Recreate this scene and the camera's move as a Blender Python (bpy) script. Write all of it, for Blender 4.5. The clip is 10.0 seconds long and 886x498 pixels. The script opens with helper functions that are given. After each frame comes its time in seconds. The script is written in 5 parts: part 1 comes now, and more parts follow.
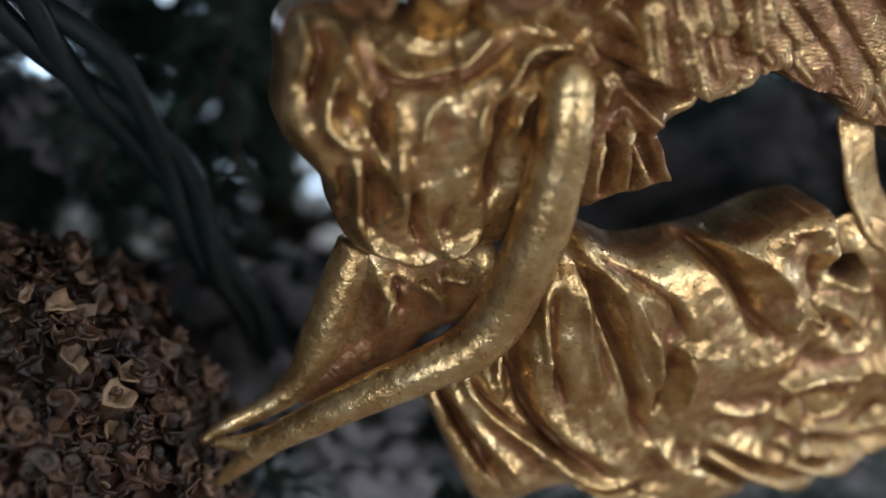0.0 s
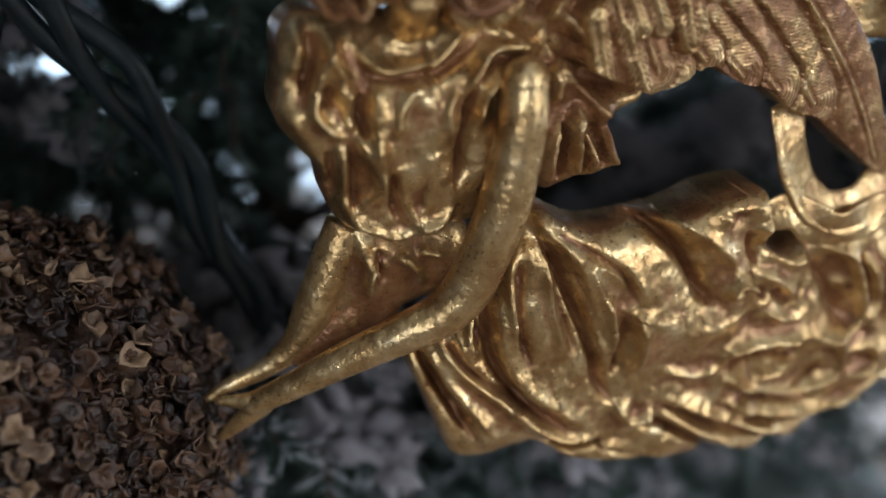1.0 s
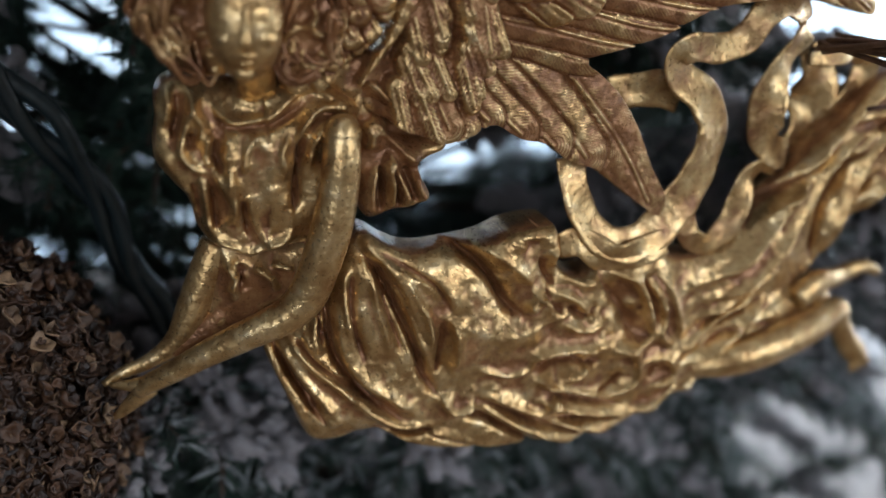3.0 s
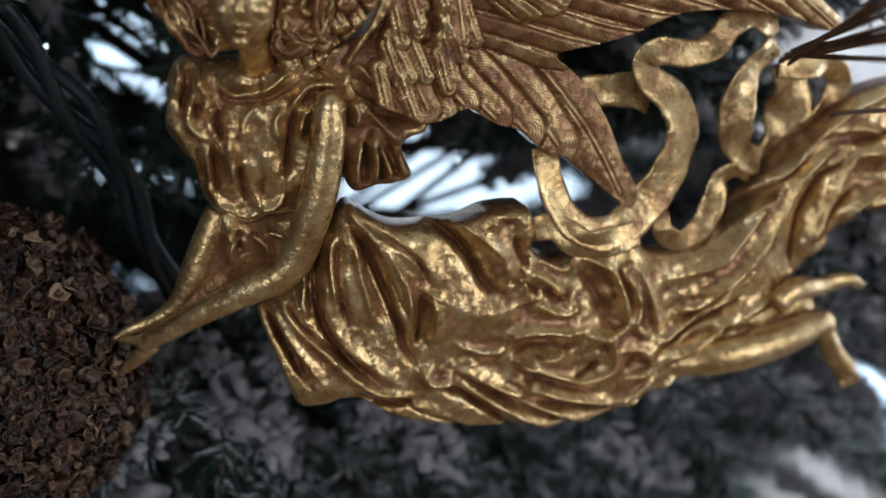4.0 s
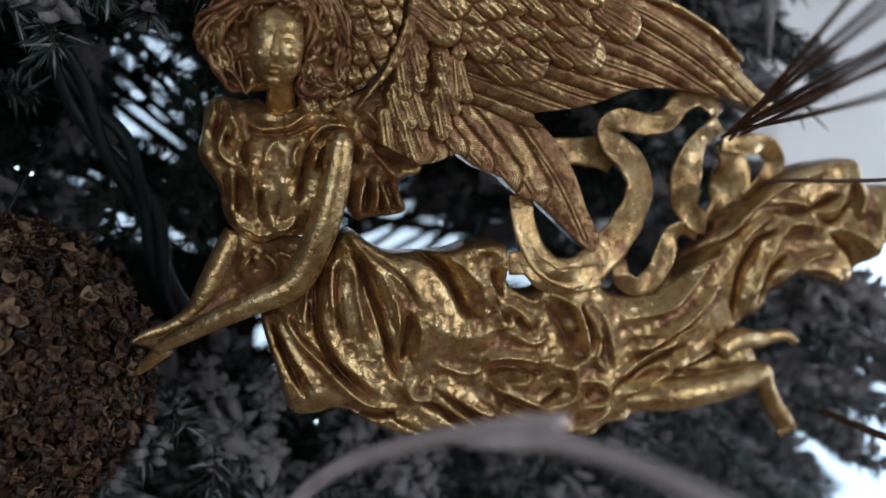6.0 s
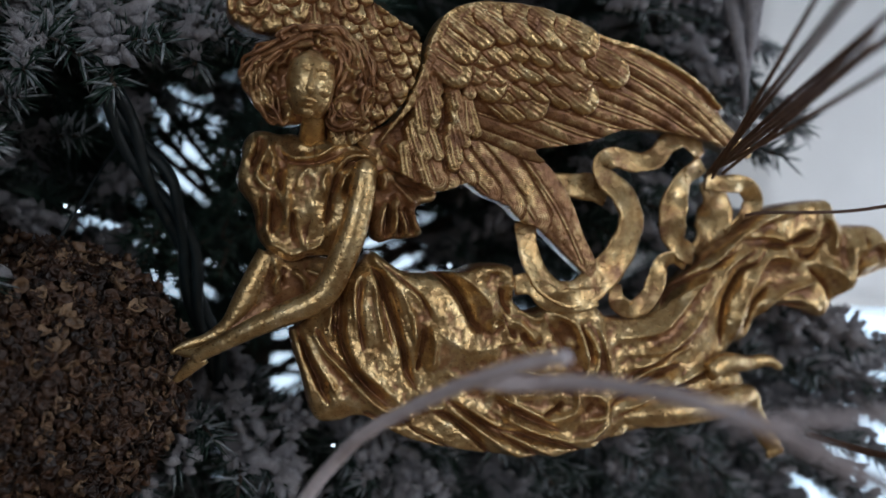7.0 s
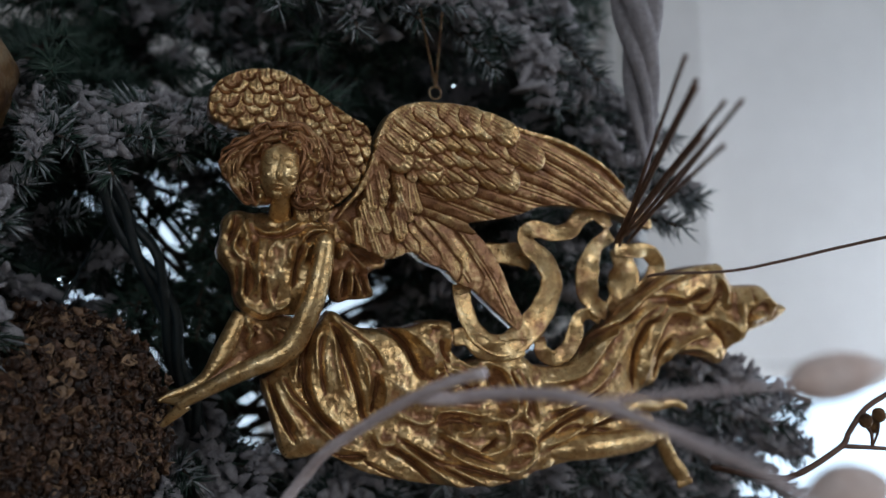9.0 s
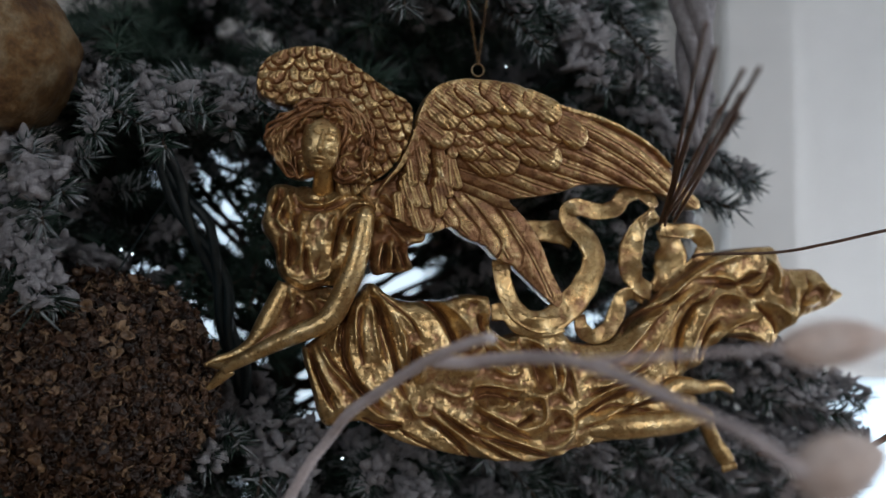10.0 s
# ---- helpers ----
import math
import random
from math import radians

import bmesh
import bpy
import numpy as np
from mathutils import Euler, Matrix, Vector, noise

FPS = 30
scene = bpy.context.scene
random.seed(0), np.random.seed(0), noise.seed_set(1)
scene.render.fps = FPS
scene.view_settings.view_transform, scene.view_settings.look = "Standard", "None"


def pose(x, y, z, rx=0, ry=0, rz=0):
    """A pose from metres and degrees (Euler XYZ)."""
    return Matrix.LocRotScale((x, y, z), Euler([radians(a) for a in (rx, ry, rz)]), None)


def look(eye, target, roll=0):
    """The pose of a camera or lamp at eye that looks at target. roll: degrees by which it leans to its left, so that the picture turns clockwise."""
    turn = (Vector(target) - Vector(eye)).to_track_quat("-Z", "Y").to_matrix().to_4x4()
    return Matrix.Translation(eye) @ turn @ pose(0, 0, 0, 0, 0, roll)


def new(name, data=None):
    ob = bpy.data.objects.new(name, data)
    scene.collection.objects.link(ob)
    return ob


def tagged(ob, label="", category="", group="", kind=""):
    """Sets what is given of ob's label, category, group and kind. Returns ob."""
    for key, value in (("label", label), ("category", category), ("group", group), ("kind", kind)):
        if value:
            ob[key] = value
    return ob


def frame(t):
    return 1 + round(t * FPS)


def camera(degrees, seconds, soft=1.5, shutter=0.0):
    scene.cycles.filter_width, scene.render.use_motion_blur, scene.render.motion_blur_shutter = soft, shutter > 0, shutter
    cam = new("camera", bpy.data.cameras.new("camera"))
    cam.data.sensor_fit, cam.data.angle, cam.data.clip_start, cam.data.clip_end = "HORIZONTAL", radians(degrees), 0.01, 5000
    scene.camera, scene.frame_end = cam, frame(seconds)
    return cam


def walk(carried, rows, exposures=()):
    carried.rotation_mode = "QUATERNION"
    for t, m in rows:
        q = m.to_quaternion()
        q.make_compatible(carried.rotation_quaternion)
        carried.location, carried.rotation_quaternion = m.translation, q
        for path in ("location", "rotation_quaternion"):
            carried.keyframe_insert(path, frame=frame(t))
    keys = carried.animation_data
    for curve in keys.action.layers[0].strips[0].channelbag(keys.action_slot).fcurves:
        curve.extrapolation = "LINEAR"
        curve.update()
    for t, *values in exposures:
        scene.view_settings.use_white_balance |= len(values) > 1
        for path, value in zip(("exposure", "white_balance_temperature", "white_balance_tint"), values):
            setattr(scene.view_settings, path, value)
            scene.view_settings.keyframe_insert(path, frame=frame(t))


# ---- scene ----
cam = camera(52.6, 10.0, soft=1.5)
PATH = [
    (0, (0.0163, 0.0005, 1.5173), (-0.1339, 1.8863, 0.8683), -1.77),
    (0.5, (0.0187, -0.012, 1.519), (-0.1284, 1.8738, 0.8694), -1.80),
    (1, (0.0229, -0.0253, 1.5202), (-0.1185, 1.8609, 0.8702), -1.98),
    (1.5, (0.0309, -0.0354, 1.5196), (-0.094, 1.855, 0.8788), -1.72),
    (2, (0.044, -0.0475, 1.5226), (-0.0832, 1.8509, 0.9063), -1.46),
    (2.5, (0.0586, -0.0671, 1.5297), (-0.0311, 1.8354, 0.9196), -1.06),
    (2.7, (0.0647, -0.075, 1.5274), (-0.0326, 1.8388, 0.955), -1.24),
    (3.8, (0.0986, -0.1108, 1.4921), (-0.1656, 1.8505, 1.2027), 0.48),
    (4, (0.1058, -0.1165, 1.4824), (-0.1707, 1.8473, 1.2232), -0.01),
    (4.5, (0.1148, -0.1416, 1.4619), (-0.1403, 1.8357, 1.3025), -0.18),
    (5, (0.1085, -0.1643, 1.4548), (-0.1363, 1.82, 1.4036), 0.94),
    (5.5, (0.1089, -0.1685, 1.449), (-0.1139, 1.819, 1.4631), 1.89),
    (5.7, (0.1079, -0.1642, 1.4558), (-0.1024, 1.8247, 1.445), 2.67),
    (6.8, (0.1054, -0.1932, 1.413), (-0.1266, 1.7821, 1.6236), 3.02),
    (7, (0.1057, -0.2041, 1.4125), (-0.1158, 1.7693, 1.6499), 2.88),
    (7.5, (0.1041, -0.2207, 1.4089), (-0.0703, 1.7499, 1.7026), 2.50),
    (8, (0.1045, -0.2248, 1.4024), (-0.0492, 1.7387, 1.7507), 2.32),
    (8.5, (0.11, -0.2553, 1.391), (-0.0239, 1.7008, 1.7856), 1.64),
    (9, (0.118, -0.2757, 1.3899), (-0.0084, 1.6743, 1.8163), 1.39),
    (9.5, (0.1255, -0.2829, 1.386), (-0.0727, 1.6584, 1.8241), 2.19),
    (10, (0.1448, -0.2771, 1.3806), (-0.1748, 1.656, 1.7819), 3.53),
]
walk(cam, [(t, look(eye, target, roll)) for t, eye, target, roll in PATH], exposures=[(0.0, -0.08, 6150, 10), (2.5, -0.28, 6150, 10), (4.5, -0.6, 6150, 10), (5.5, -0.85, 6100, 10), (7.5, -0.9, 6150, 10), (9.0, -0.95, 6200, 10), (10.0, -0.92, 6450, 10)])

# ---- the ornament's own frame: u along it, v up it, h out of it, in millimetres ----
ORIGIN = Vector((0.0625, 0.2, 1.44))
OUT = Vector((1, 0.40, 0)).cross(Vector((0, -0.18, 1))).normalized()
ALONG = Vector((1, 0.40, 0)).normalized()
UP = OUT.cross(ALONG)
FRAME = Matrix((ALONG, UP, OUT)).transposed()
ANGEL_POSE = Matrix.Translation(ORIGIN) @ FRAME.to_4x4()


def bend(u):
    """How the whole ornament curves back towards its two ends, in mm."""
    return np.maximum(-20.0, 4 - 20 * ((np.asarray(u, float) - 10) / 150) ** 2)


def place(u, v, h):
    """World place of a point of the ornament's frame."""
    return ANGEL_POSE @ Vector((u / 1000, v / 1000, h / 1000))


# ---- light ----
world = bpy.data.worlds.new("world")
scene.world = world
world.use_nodes = True
wn = world.node_tree.nodes
sky = wn.new("ShaderNodeTexSky")
sky.sky_type, sky.sun_disc, sky.sun_elevation, sky.sun_rotation = "NISHITA", False, radians(25), radians(140)
world.node_tree.links.new(sky.outputs[0], wn["Background"].inputs[0])
wn["Background"].inputs[1].default_value = 0.1


def area(name, eye, target, w, h, power, colour):
    la = bpy.data.lights.new(name, "AREA")
    la.shape, la.size, la.size_y, la.energy, la.color = "RECTANGLE", w, h, power, colour
    ob = new(name, la)
    ob.matrix_world = look(eye, target)
    return ob


# daylight through the windows: beside the viewer, behind the tree, and an assumed one behind the viewer
area("right_window_daylight", (2.36, -0.95, 1.8), (0.1, 0.2, 1.45), 1.1, 1.3, 29, (0.88, 0.93, 1.0))
area("assumed_window_light", (0.0, -2.55, 1.7), (0.1, 0.2, 1.5), 1.2, 1.4, 28, (0.88, 0.93, 1.0))
area("back_window_daylight", (-0.6, 2.46, 1.58), (-0.5, 0.2, 1.5), 1.7, 1.6, 42, (0.66, 0.84, 1.0))
# added lamp, at an unseen side window, that brightens the wall beside the tree
area("added_side_wall_light", (2.36, 1.65, 1.55), (0.9, 1.9, 1.5), 1.0, 1.4, 62, (0.80, 0.89, 1.0))
area("low_window_daylight", (1.52, 2.46, 1.1), (1.3, 0.2, 1.3), 1.4, 1.05, 8, (0.88, 0.94, 1.0))

# sharp on the ornament, soft before and behind it
focus = new("focus_mark")
focus.location = place(-25, 5, 8)
cam.data.dof.use_dof = True
cam.data.dof.focus_object = focus
cam.data.dof.aperture_fstop = 4.5


# ---- materials ----
def material(name):
    m = bpy.data.materials.new(name)
    m.use_nodes = True
    nt = m.node_tree
    return m, nt, nt.nodes["Principled BSDF"]


def node(nt, kind, **inputs):
    n = nt.nodes.new(kind)
    for key, value in inputs.items():
        n.inputs[key.replace("_", " ")].default_value = value
    return n


def noise_node(nt, scale, detail=4.0, rough=0.6, kind="ShaderNodeTexNoise"):
    co = nt.nodes.new("ShaderNodeTexCoord")
    n = nt.nodes.new(kind)
    n.inputs["Scale"].default_value = scale
    if kind == "ShaderNodeTexNoise":
        n.inputs["Detail"].default_value, n.inputs["Roughness"].default_value = detail, rough
    nt.links.new(co.outputs["Object"], n.inputs["Vector"])
    return n


def ramp(nt, src, stops):
    r = nt.nodes.new("ShaderNodeValToRGB")
    while len(r.color_ramp.elements) < len(stops):
        r.color_ramp.elements.new(0.5)
    for e, (p, c) in zip(r.color_ramp.elements, stops):
        e.position, e.color = p, (*c, 1)
    nt.links.new(src, r.inputs[0])
    return r


def bump(nt, bsdf, src, strength, dist, after=None):
    b = node(nt, "ShaderNodeBump", Strength=strength, Distance=dist)
    nt.links.new(src, b.inputs["Height"])
    if after:
        nt.links.new(after.outputs[0], b.inputs["Normal"])
    nt.links.new(b.outputs[0], bsdf.inputs["Normal"])
    return b


def mix(nt, fac, a, b):
    m = nt.nodes.new("ShaderNodeMix")
    m.data_type = "RGBA"
    for sock, val in ((m.inputs[0], fac), (m.inputs[6], a), (m.inputs[7], b)):
        if isinstance(val, (int, float)):
            sock.default_value = val
        elif isinstance(val, tuple):
            sock.default_value = (*val, 1)
        else:
            nt.links.new(val, sock)
    return m.outputs[2]


def speckled(name, stops, scale, rough=0.7, relief=0.5, dist=0.001, metal=0.0, fine=6.0, mottle=0.8):
    """A surface whose colour varies at two scales, with a fine relief."""
    m, nt, b = material(name)
    big, small = noise_node(nt, scale, 3), noise_node(nt, scale * fine, 5, 0.7)
    c = ramp(nt, big.outputs[0], stops)
    d = ramp(nt, small.outputs[0], [(0.3, (0.55, 0.55, 0.55)), (0.7, (1, 1, 1))])
    mul = nt.nodes.new("ShaderNodeMix")
    mul.data_type, mul.blend_type = "RGBA", "MULTIPLY"
    mul.inputs[0].default_value = mottle
    nt.links.new(c.outputs[0], mul.inputs[6]), nt.links.new(d.outputs[0], mul.inputs[7])
    nt.links.new(mul.outputs[2], b.inputs["Base Color"])
    b.inputs["Roughness"].default_value, b.inputs["Metallic"].default_value = rough, metal
    bump(nt, b, small.outputs[0], relief, dist)
    return m


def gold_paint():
    """Gold leaf paint over a red-brown ground that shows in patches, most in the hollows."""
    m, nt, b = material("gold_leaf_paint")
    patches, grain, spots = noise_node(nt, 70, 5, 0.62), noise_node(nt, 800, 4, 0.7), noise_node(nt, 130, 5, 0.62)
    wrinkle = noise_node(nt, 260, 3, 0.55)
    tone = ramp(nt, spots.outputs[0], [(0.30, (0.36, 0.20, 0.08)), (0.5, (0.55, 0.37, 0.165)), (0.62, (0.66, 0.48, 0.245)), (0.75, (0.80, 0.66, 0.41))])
    ground_shift = nt.nodes.new("ShaderNodeAttribute")
    ground_shift.attribute_name = "hollow"
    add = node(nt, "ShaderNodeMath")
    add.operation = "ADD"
    nt.links.new(patches.outputs[0], add.inputs[0]), nt.links.new(ground_shift.outputs["Fac"], add.inputs[1])
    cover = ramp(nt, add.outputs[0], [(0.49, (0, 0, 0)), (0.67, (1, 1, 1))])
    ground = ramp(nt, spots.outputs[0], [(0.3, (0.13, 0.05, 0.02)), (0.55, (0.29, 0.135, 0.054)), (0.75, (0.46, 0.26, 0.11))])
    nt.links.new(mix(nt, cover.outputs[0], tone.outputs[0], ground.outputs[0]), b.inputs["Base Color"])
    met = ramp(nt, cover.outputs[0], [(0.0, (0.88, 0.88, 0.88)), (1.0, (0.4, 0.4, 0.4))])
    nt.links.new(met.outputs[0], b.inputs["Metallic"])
    ro = ramp(nt, grain.outputs[0], [(0.3, (0.22, 0.22, 0.22)), (0.7, (0.43, 0.43, 0.43))])
    nt.links.new(ro.outputs[0], b.inputs["Roughness"])
    first = bump(nt, b, spots.outputs[0], 0.35, 0.0014)
    second = bump(nt, b, wrinkle.outputs[0], 0.38, 0.0009, first)
    bump(nt, b, grain.outputs[0], 0.16, 0.0004, second)
    return m


def lichen():
    """Dried lichen: each flake of its own brown, with paler and darker blotches and a faint sheen."""
    m, nt, b = material("brown_dried_lichen")
    geo = nt.nodes.new("ShaderNodeNewGeometry")
    own = ramp(nt, geo.outputs["Random Per Island"], [(0.0, (0.022, 0.009, 0.004)), (0.4, (0.06, 0.026, 0.012)), (0.75, (0.13, 0.062, 0.030)), (1.0, (0.36, 0.23, 0.13))])
    blot = noise_node(nt, 130, 5, 0.7)
    c = ramp(nt, blot.outputs[0], [(0.35, (0.3, 0.28, 0.27)), (0.65, (1, 1, 1))])
    mul = nt.nodes.new("ShaderNodeMix")
    mul.data_type, mul.blend_type = "RGBA", "MULTIPLY"
    mul.inputs[0].default_value = 1.0
    nt.links.new(own.outputs[0], mul.inputs[6]), nt.links.new(c.outputs[0], mul.inputs[7])
    nt.links.new(mul.outputs[2], b.inputs["Base Color"])
    b.inputs["Roughness"].default_value = 0.42
    fine = noise_node(nt, 700, 4, 0.7)
    bump(nt, b, fine.outputs[0], 0.6, 0.0006)
    return m


LICHEN = lichen()
GOLD = gold_paint()
GOLD_DULL = speckled("antique_gold", [(0.35, (0.10, 0.045, 0.018)), (0.5, (0.24, 0.13, 0.05)), (0.7, (0.40, 0.30, 0.18))], 60, 0.42, 0.9, 0.002, 0.55, mottle=1.0)
BARK = speckled("brown_dried_moss", [(0.3, (0.05, 0.022, 0.012)), (0.55, (0.16, 0.08, 0.045)), (0.75, (0.34, 0.22, 0.15))], 70, 0.6, 0.9, 0.0015)
NEEDLE = speckled("dark_green_needle", [(0.35, (0.012, 0.035, 0.026)), (0.65, (0.035, 0.075, 0.05))], 40, 0.45, 0.2, 0.0005)
NEEDLE_FROST = speckled("frosted_needle", [(0.35, (0.10, 0.13, 0.13)), (0.65, (0.42, 0.44, 0.46))], 160, 0.8, 0.2, 0.0005)
SNOW = speckled("flocked_snow", [(0.3, (0.54, 0.50, 0.53)), (0.7, (0.78, 0.75, 0.78))], 260, 0.95, 1.0, 0.003)
STEM = speckled("brown_branch_wrap", [(0.35, (0.03, 0.02, 0.015)), (0.65, (0.09, 0.06, 0.04))], 80, 0.85, 0.6, 0.001)
CABLE = speckled("dark_green_cable", [(0.3, (0.008, 0.014, 0.016)), (0.7, (0.016, 0.026, 0.028))], 60, 0.4, 0.1, 0.0003)
PALE_TWIG = speckled("pale_pink_flocked_twig", [(0.3, (0.62, 0.52, 0.52)), (0.7, (0.78, 0.69, 0.69))], 120, 0.9, 0.5, 0.0006)
BUD = speckled("pale_peach_bud", [(0.3, (0.74, 0.56, 0.48)), (0.7, (0.86, 0.74, 0.68))], 90, 0.8, 0.4, 0.0006)
SPRIG = speckled("brown_straw", [(0.3, (0.10, 0.05, 0.03)), (0.7, (0.22, 0.12, 0.08))], 150, 0.6, 0.3, 0.0004)
WALL_PAINT = speckled("warm_white_wall_paint", [(0.3, (0.70, 0.68, 0.66)), (0.7, (0.76, 0.74, 0.72))], 3, 0.8, 0.03, 0.001, mottle=0.12)
# dark tone picked for walls out of view, so less light bounces onto the gold
UNSEEN_WALL_TAUPE = speckled("unseen_wall_taupe", [(0.3, (0.20, 0.17, 0.15)), (0.7, (0.26, 0.22, 0.19))], 3, 0.85, 0.1, 0.001)
FLOOR_WOOD = speckled("oak_floor", [(0.3, (0.20, 0.13, 0.08)), (0.7, (0.33, 0.23, 0.15))], 8, 0.5, 0.2, 0.001)


def glowing(name, colour, strength):
    m, nt, b = material(name)
    b.inputs["Base Color"].default_value = (*colour, 1)
    b.inputs["Emission Color"].default_value, b.inputs["Emission Strength"].default_value = (*colour, 1), strength
    return m


DAY = glowing("overcast_daylight_outside", (0.72, 0.87, 1.0), 1.6)
LED = glowing("cool_white_led", (0.75, 0.9, 1.0), 9.0)


def part(name, bm, mat, parent=None, label="", smooth=False):
    """Links a bmesh as one mesh object, under a thing where one is given."""
    me = bpy.data.meshes.new(name)
    bm.to_mesh(me)
    bm.free()
    if smooth:
        me.shade_smooth()
    me.materials.append(mat)
    ob = new(name, me)
    if parent:
        ob.parent = parent
    return tagged(ob, label)


def mesh_of(name, verts, faces, mat, parent=None, label="", smooth=True):
    me = bpy.data.meshes.new(name)
    me.from_pydata(verts, [], faces)
    me.update()
    if smooth:
        me.shade_smooth()
    me.materials.append(mat)
    ob = new(name, me)
    if parent:
        ob.parent = parent
    return tagged(ob, label)


def box(bm, lo, hi):
    """Adds a box between two corners."""
    m = Matrix.LocRotScale([(a + b) / 2 for a, b in zip(lo, hi)], None, [b - a for a, b in zip(lo, hi)])
    bmesh.ops.create_cube(bm, size=1, matrix=m)


# ---- the room ----
def wall_with_openings(name, axis, at, thick, span, openings, label, paint=WALL_PAINT):
    """A wall across x or y, with openings (lo, hi, sill, head) through it."""
    bm = bmesh.new()
    a, b = span
    pieces = []
    for lo, hi, sill, head in openings:
        pieces += [(a, lo, 0, 3.3), (lo, hi, 0, sill), (lo, hi, head, 3.3)]
        a = hi
    pieces.append((a, b, 0, 3.3))
    for s0, s1, z0, z1 in pieces:
        if s1 - s0 < 1e-3 or z1 - z0 < 1e-3:
            continue
        if axis == "x":
            box(bm, (at, s0, z0), (at + thick, s1, z1))
        else:
            box(bm, (s0, at, z0), (s1, at + thick, z1))
    return tagged(part(name, bm, paint), label, "wall", kind="structure")


wall_with_openings("wall_north", "y", 2.5, 0.2, (-2.4, 2.4), [(-1.5, 0.28, 0.75, 2.4), (0.8, 2.25, 0.55, 1.66)], "warm white painted wall with two windows")
wall_with_openings("wall_south", "y", -2.6, 0.2, (-2.4, 2.4), [(-0.7, 0.7, 0.9, 2.4)], "unseen taupe wall, darkened to cut bounce light, with a window", UNSEEN_WALL_TAUPE)
wall_with_openings("wall_east", "x", 2.4, 0.2, (-2.6, 2.7), [(-1.5, -0.4, 1.1, 2.45), (1.1, 2.2, 0.8, 2.3)], "warm white painted wall with two windows")
wall_with_openings("wall_west", "x", -2.6, 0.2, (-2.6, 2.7), [], "unseen plain taupe wall, darkened to cut bounce light", UNSEEN_WALL_TAUPE)
bm = bmesh.new()
box(bm, (-2.6, -2.6, -0.1), (2.6, 2.7, 0))
tagged(part("floor", bm, FLOOR_WOOD), "brown oak floor of the room", "floor", kind="structure")
bm = bmesh.new()
box(bm, (-2.6, -2.6, 3.3), (2.6, 2.7, 3.4))
tagged(part("ceiling", bm, WALL_PAINT), "plain white painted ceiling", "ceiling", kind="structure")
bm = bmesh.new()
box(bm, (-2.4, 2.95, 0.2), (3.2, 2.96, 2.9))
tagged(part("backdrop", bm, DAY), "pale blue overcast daylight outside the windows", "backdrop", kind="structure")


# added pillar: its rounded edge gives the wall a soft vertical band of shade
bm = bmesh.new()
box(bm, (0.46, 2.28, 0), (0.79, 2.5, 3.3))
bmesh.ops.bevel(bm, geom=[e for e in bm.edges if abs(e.verts[0].co.z - e.verts[1].co.z) > 1], offset=0.07, segments=6, affect="EDGES")
tagged(part("trim", bm, WALL_PAINT), "warm white pillar added between the two windows to shade the wall", "pillar", kind="structure")


def window_at(name, axis, at, lo, hi, sill, head, label):
    win = tagged(new(name), label, "window", kind="structure")
    w = 0.05
    for s0, s1, z0, z1 in ((lo, lo + w, sill, head), (hi - w, hi, sill, head), (lo + w, hi - w, sill, sill + w), (lo + w, hi - w, head - w, head), ((lo + hi) / 2 - w / 2, (lo + hi) / 2 + w / 2, sill + w, head - w)):
        bm = bmesh.new()
        if axis == "x":
            box(bm, (at, s0, z0), (at + 0.06, s1, z1))
        else:
            box(bm, (s0, at, z0), (s1, at + 0.06, z1))
        bmesh.ops.bevel(bm, geom=bm.edges[:], offset=0.006, segments=1, affect="EDGES")
        part("window_frame", bm, WALL_PAINT, win)
    return win


window_at("window_1", "y", 2.57, -1.5, 0.28, 0.75, 2.4, "white framed window behind the tree")
# this window is assumed, out of view, to carry the frontal light
window_at("window_2", "y", -2.53, -0.7, 0.7, 0.9, 2.4, "assumed white framed window behind the viewer, out of view")
window_at("window_5", "x", 2.47, -1.5, -0.4, 1.1, 2.45, "white framed window beside the viewer")
window_at("window_4", "x", 2.47, 1.1, 2.2, 0.8, 2.3, "unseen window added in the side wall to light the pale wall")
window_at("window_3", "y", 2.57, 0.8, 2.25, 0.55, 1.66, "low white framed window beside the tree")


# ---- the ornament ----
def fold(into, width, rise, *line):
    into.append((width, rise, line))


TORSO = [(-73.6, 65.7), (-79.3, 64.8), (-84.9, 65.6), (-89.9, 64.9), (-92.8, 62.1), (-94.1, 58), (-93.9, 52.9), (-94.9, 47.5), (-95.5, 44), (-94.3, 39.7), (-90.7, 35.3), (-88, 32), (-85.9, 26.7), (-84.7, 20.5), (-82.2, 15.7), (-77.7, 12.2), (-71.1, 9.2), (-66.8, 9.6), (-62.4, 12.1), (-56.5, 13.1), (-49.4, 14.7), (-42.2, 24.5), (-36.8, 38), (-34.5, 51), (-33.7, 58.7), (-37, 59.8), (-42, 62.6), (-49.5, 63.7), (-56.8, 64.1), (-64.6, 64)]
TORSO_FOLDS = []
fold(TORSO_FOLDS, 3, 3.2, (-79.1, 62), (-77, 57.2), (-73.3, 54.7), (-65.5, 55.7), (-60.2, 58.3), (-56.3, 61.4), (-51, 63.4), (-42.9, 60.7), (-35.9, 57.5))
fold(TORSO_FOLDS, 5, 2.6, (-74.3, 62.9), (-67.3, 60.1), (-60.2, 62.6), (-55.6, 65.1))
fold(TORSO_FOLDS, 2.2, -2.6, (-78.3, 56.4), (-74.6, 52.7), (-64.2, 53.1), (-56.9, 56.1), (-51, 60.1))
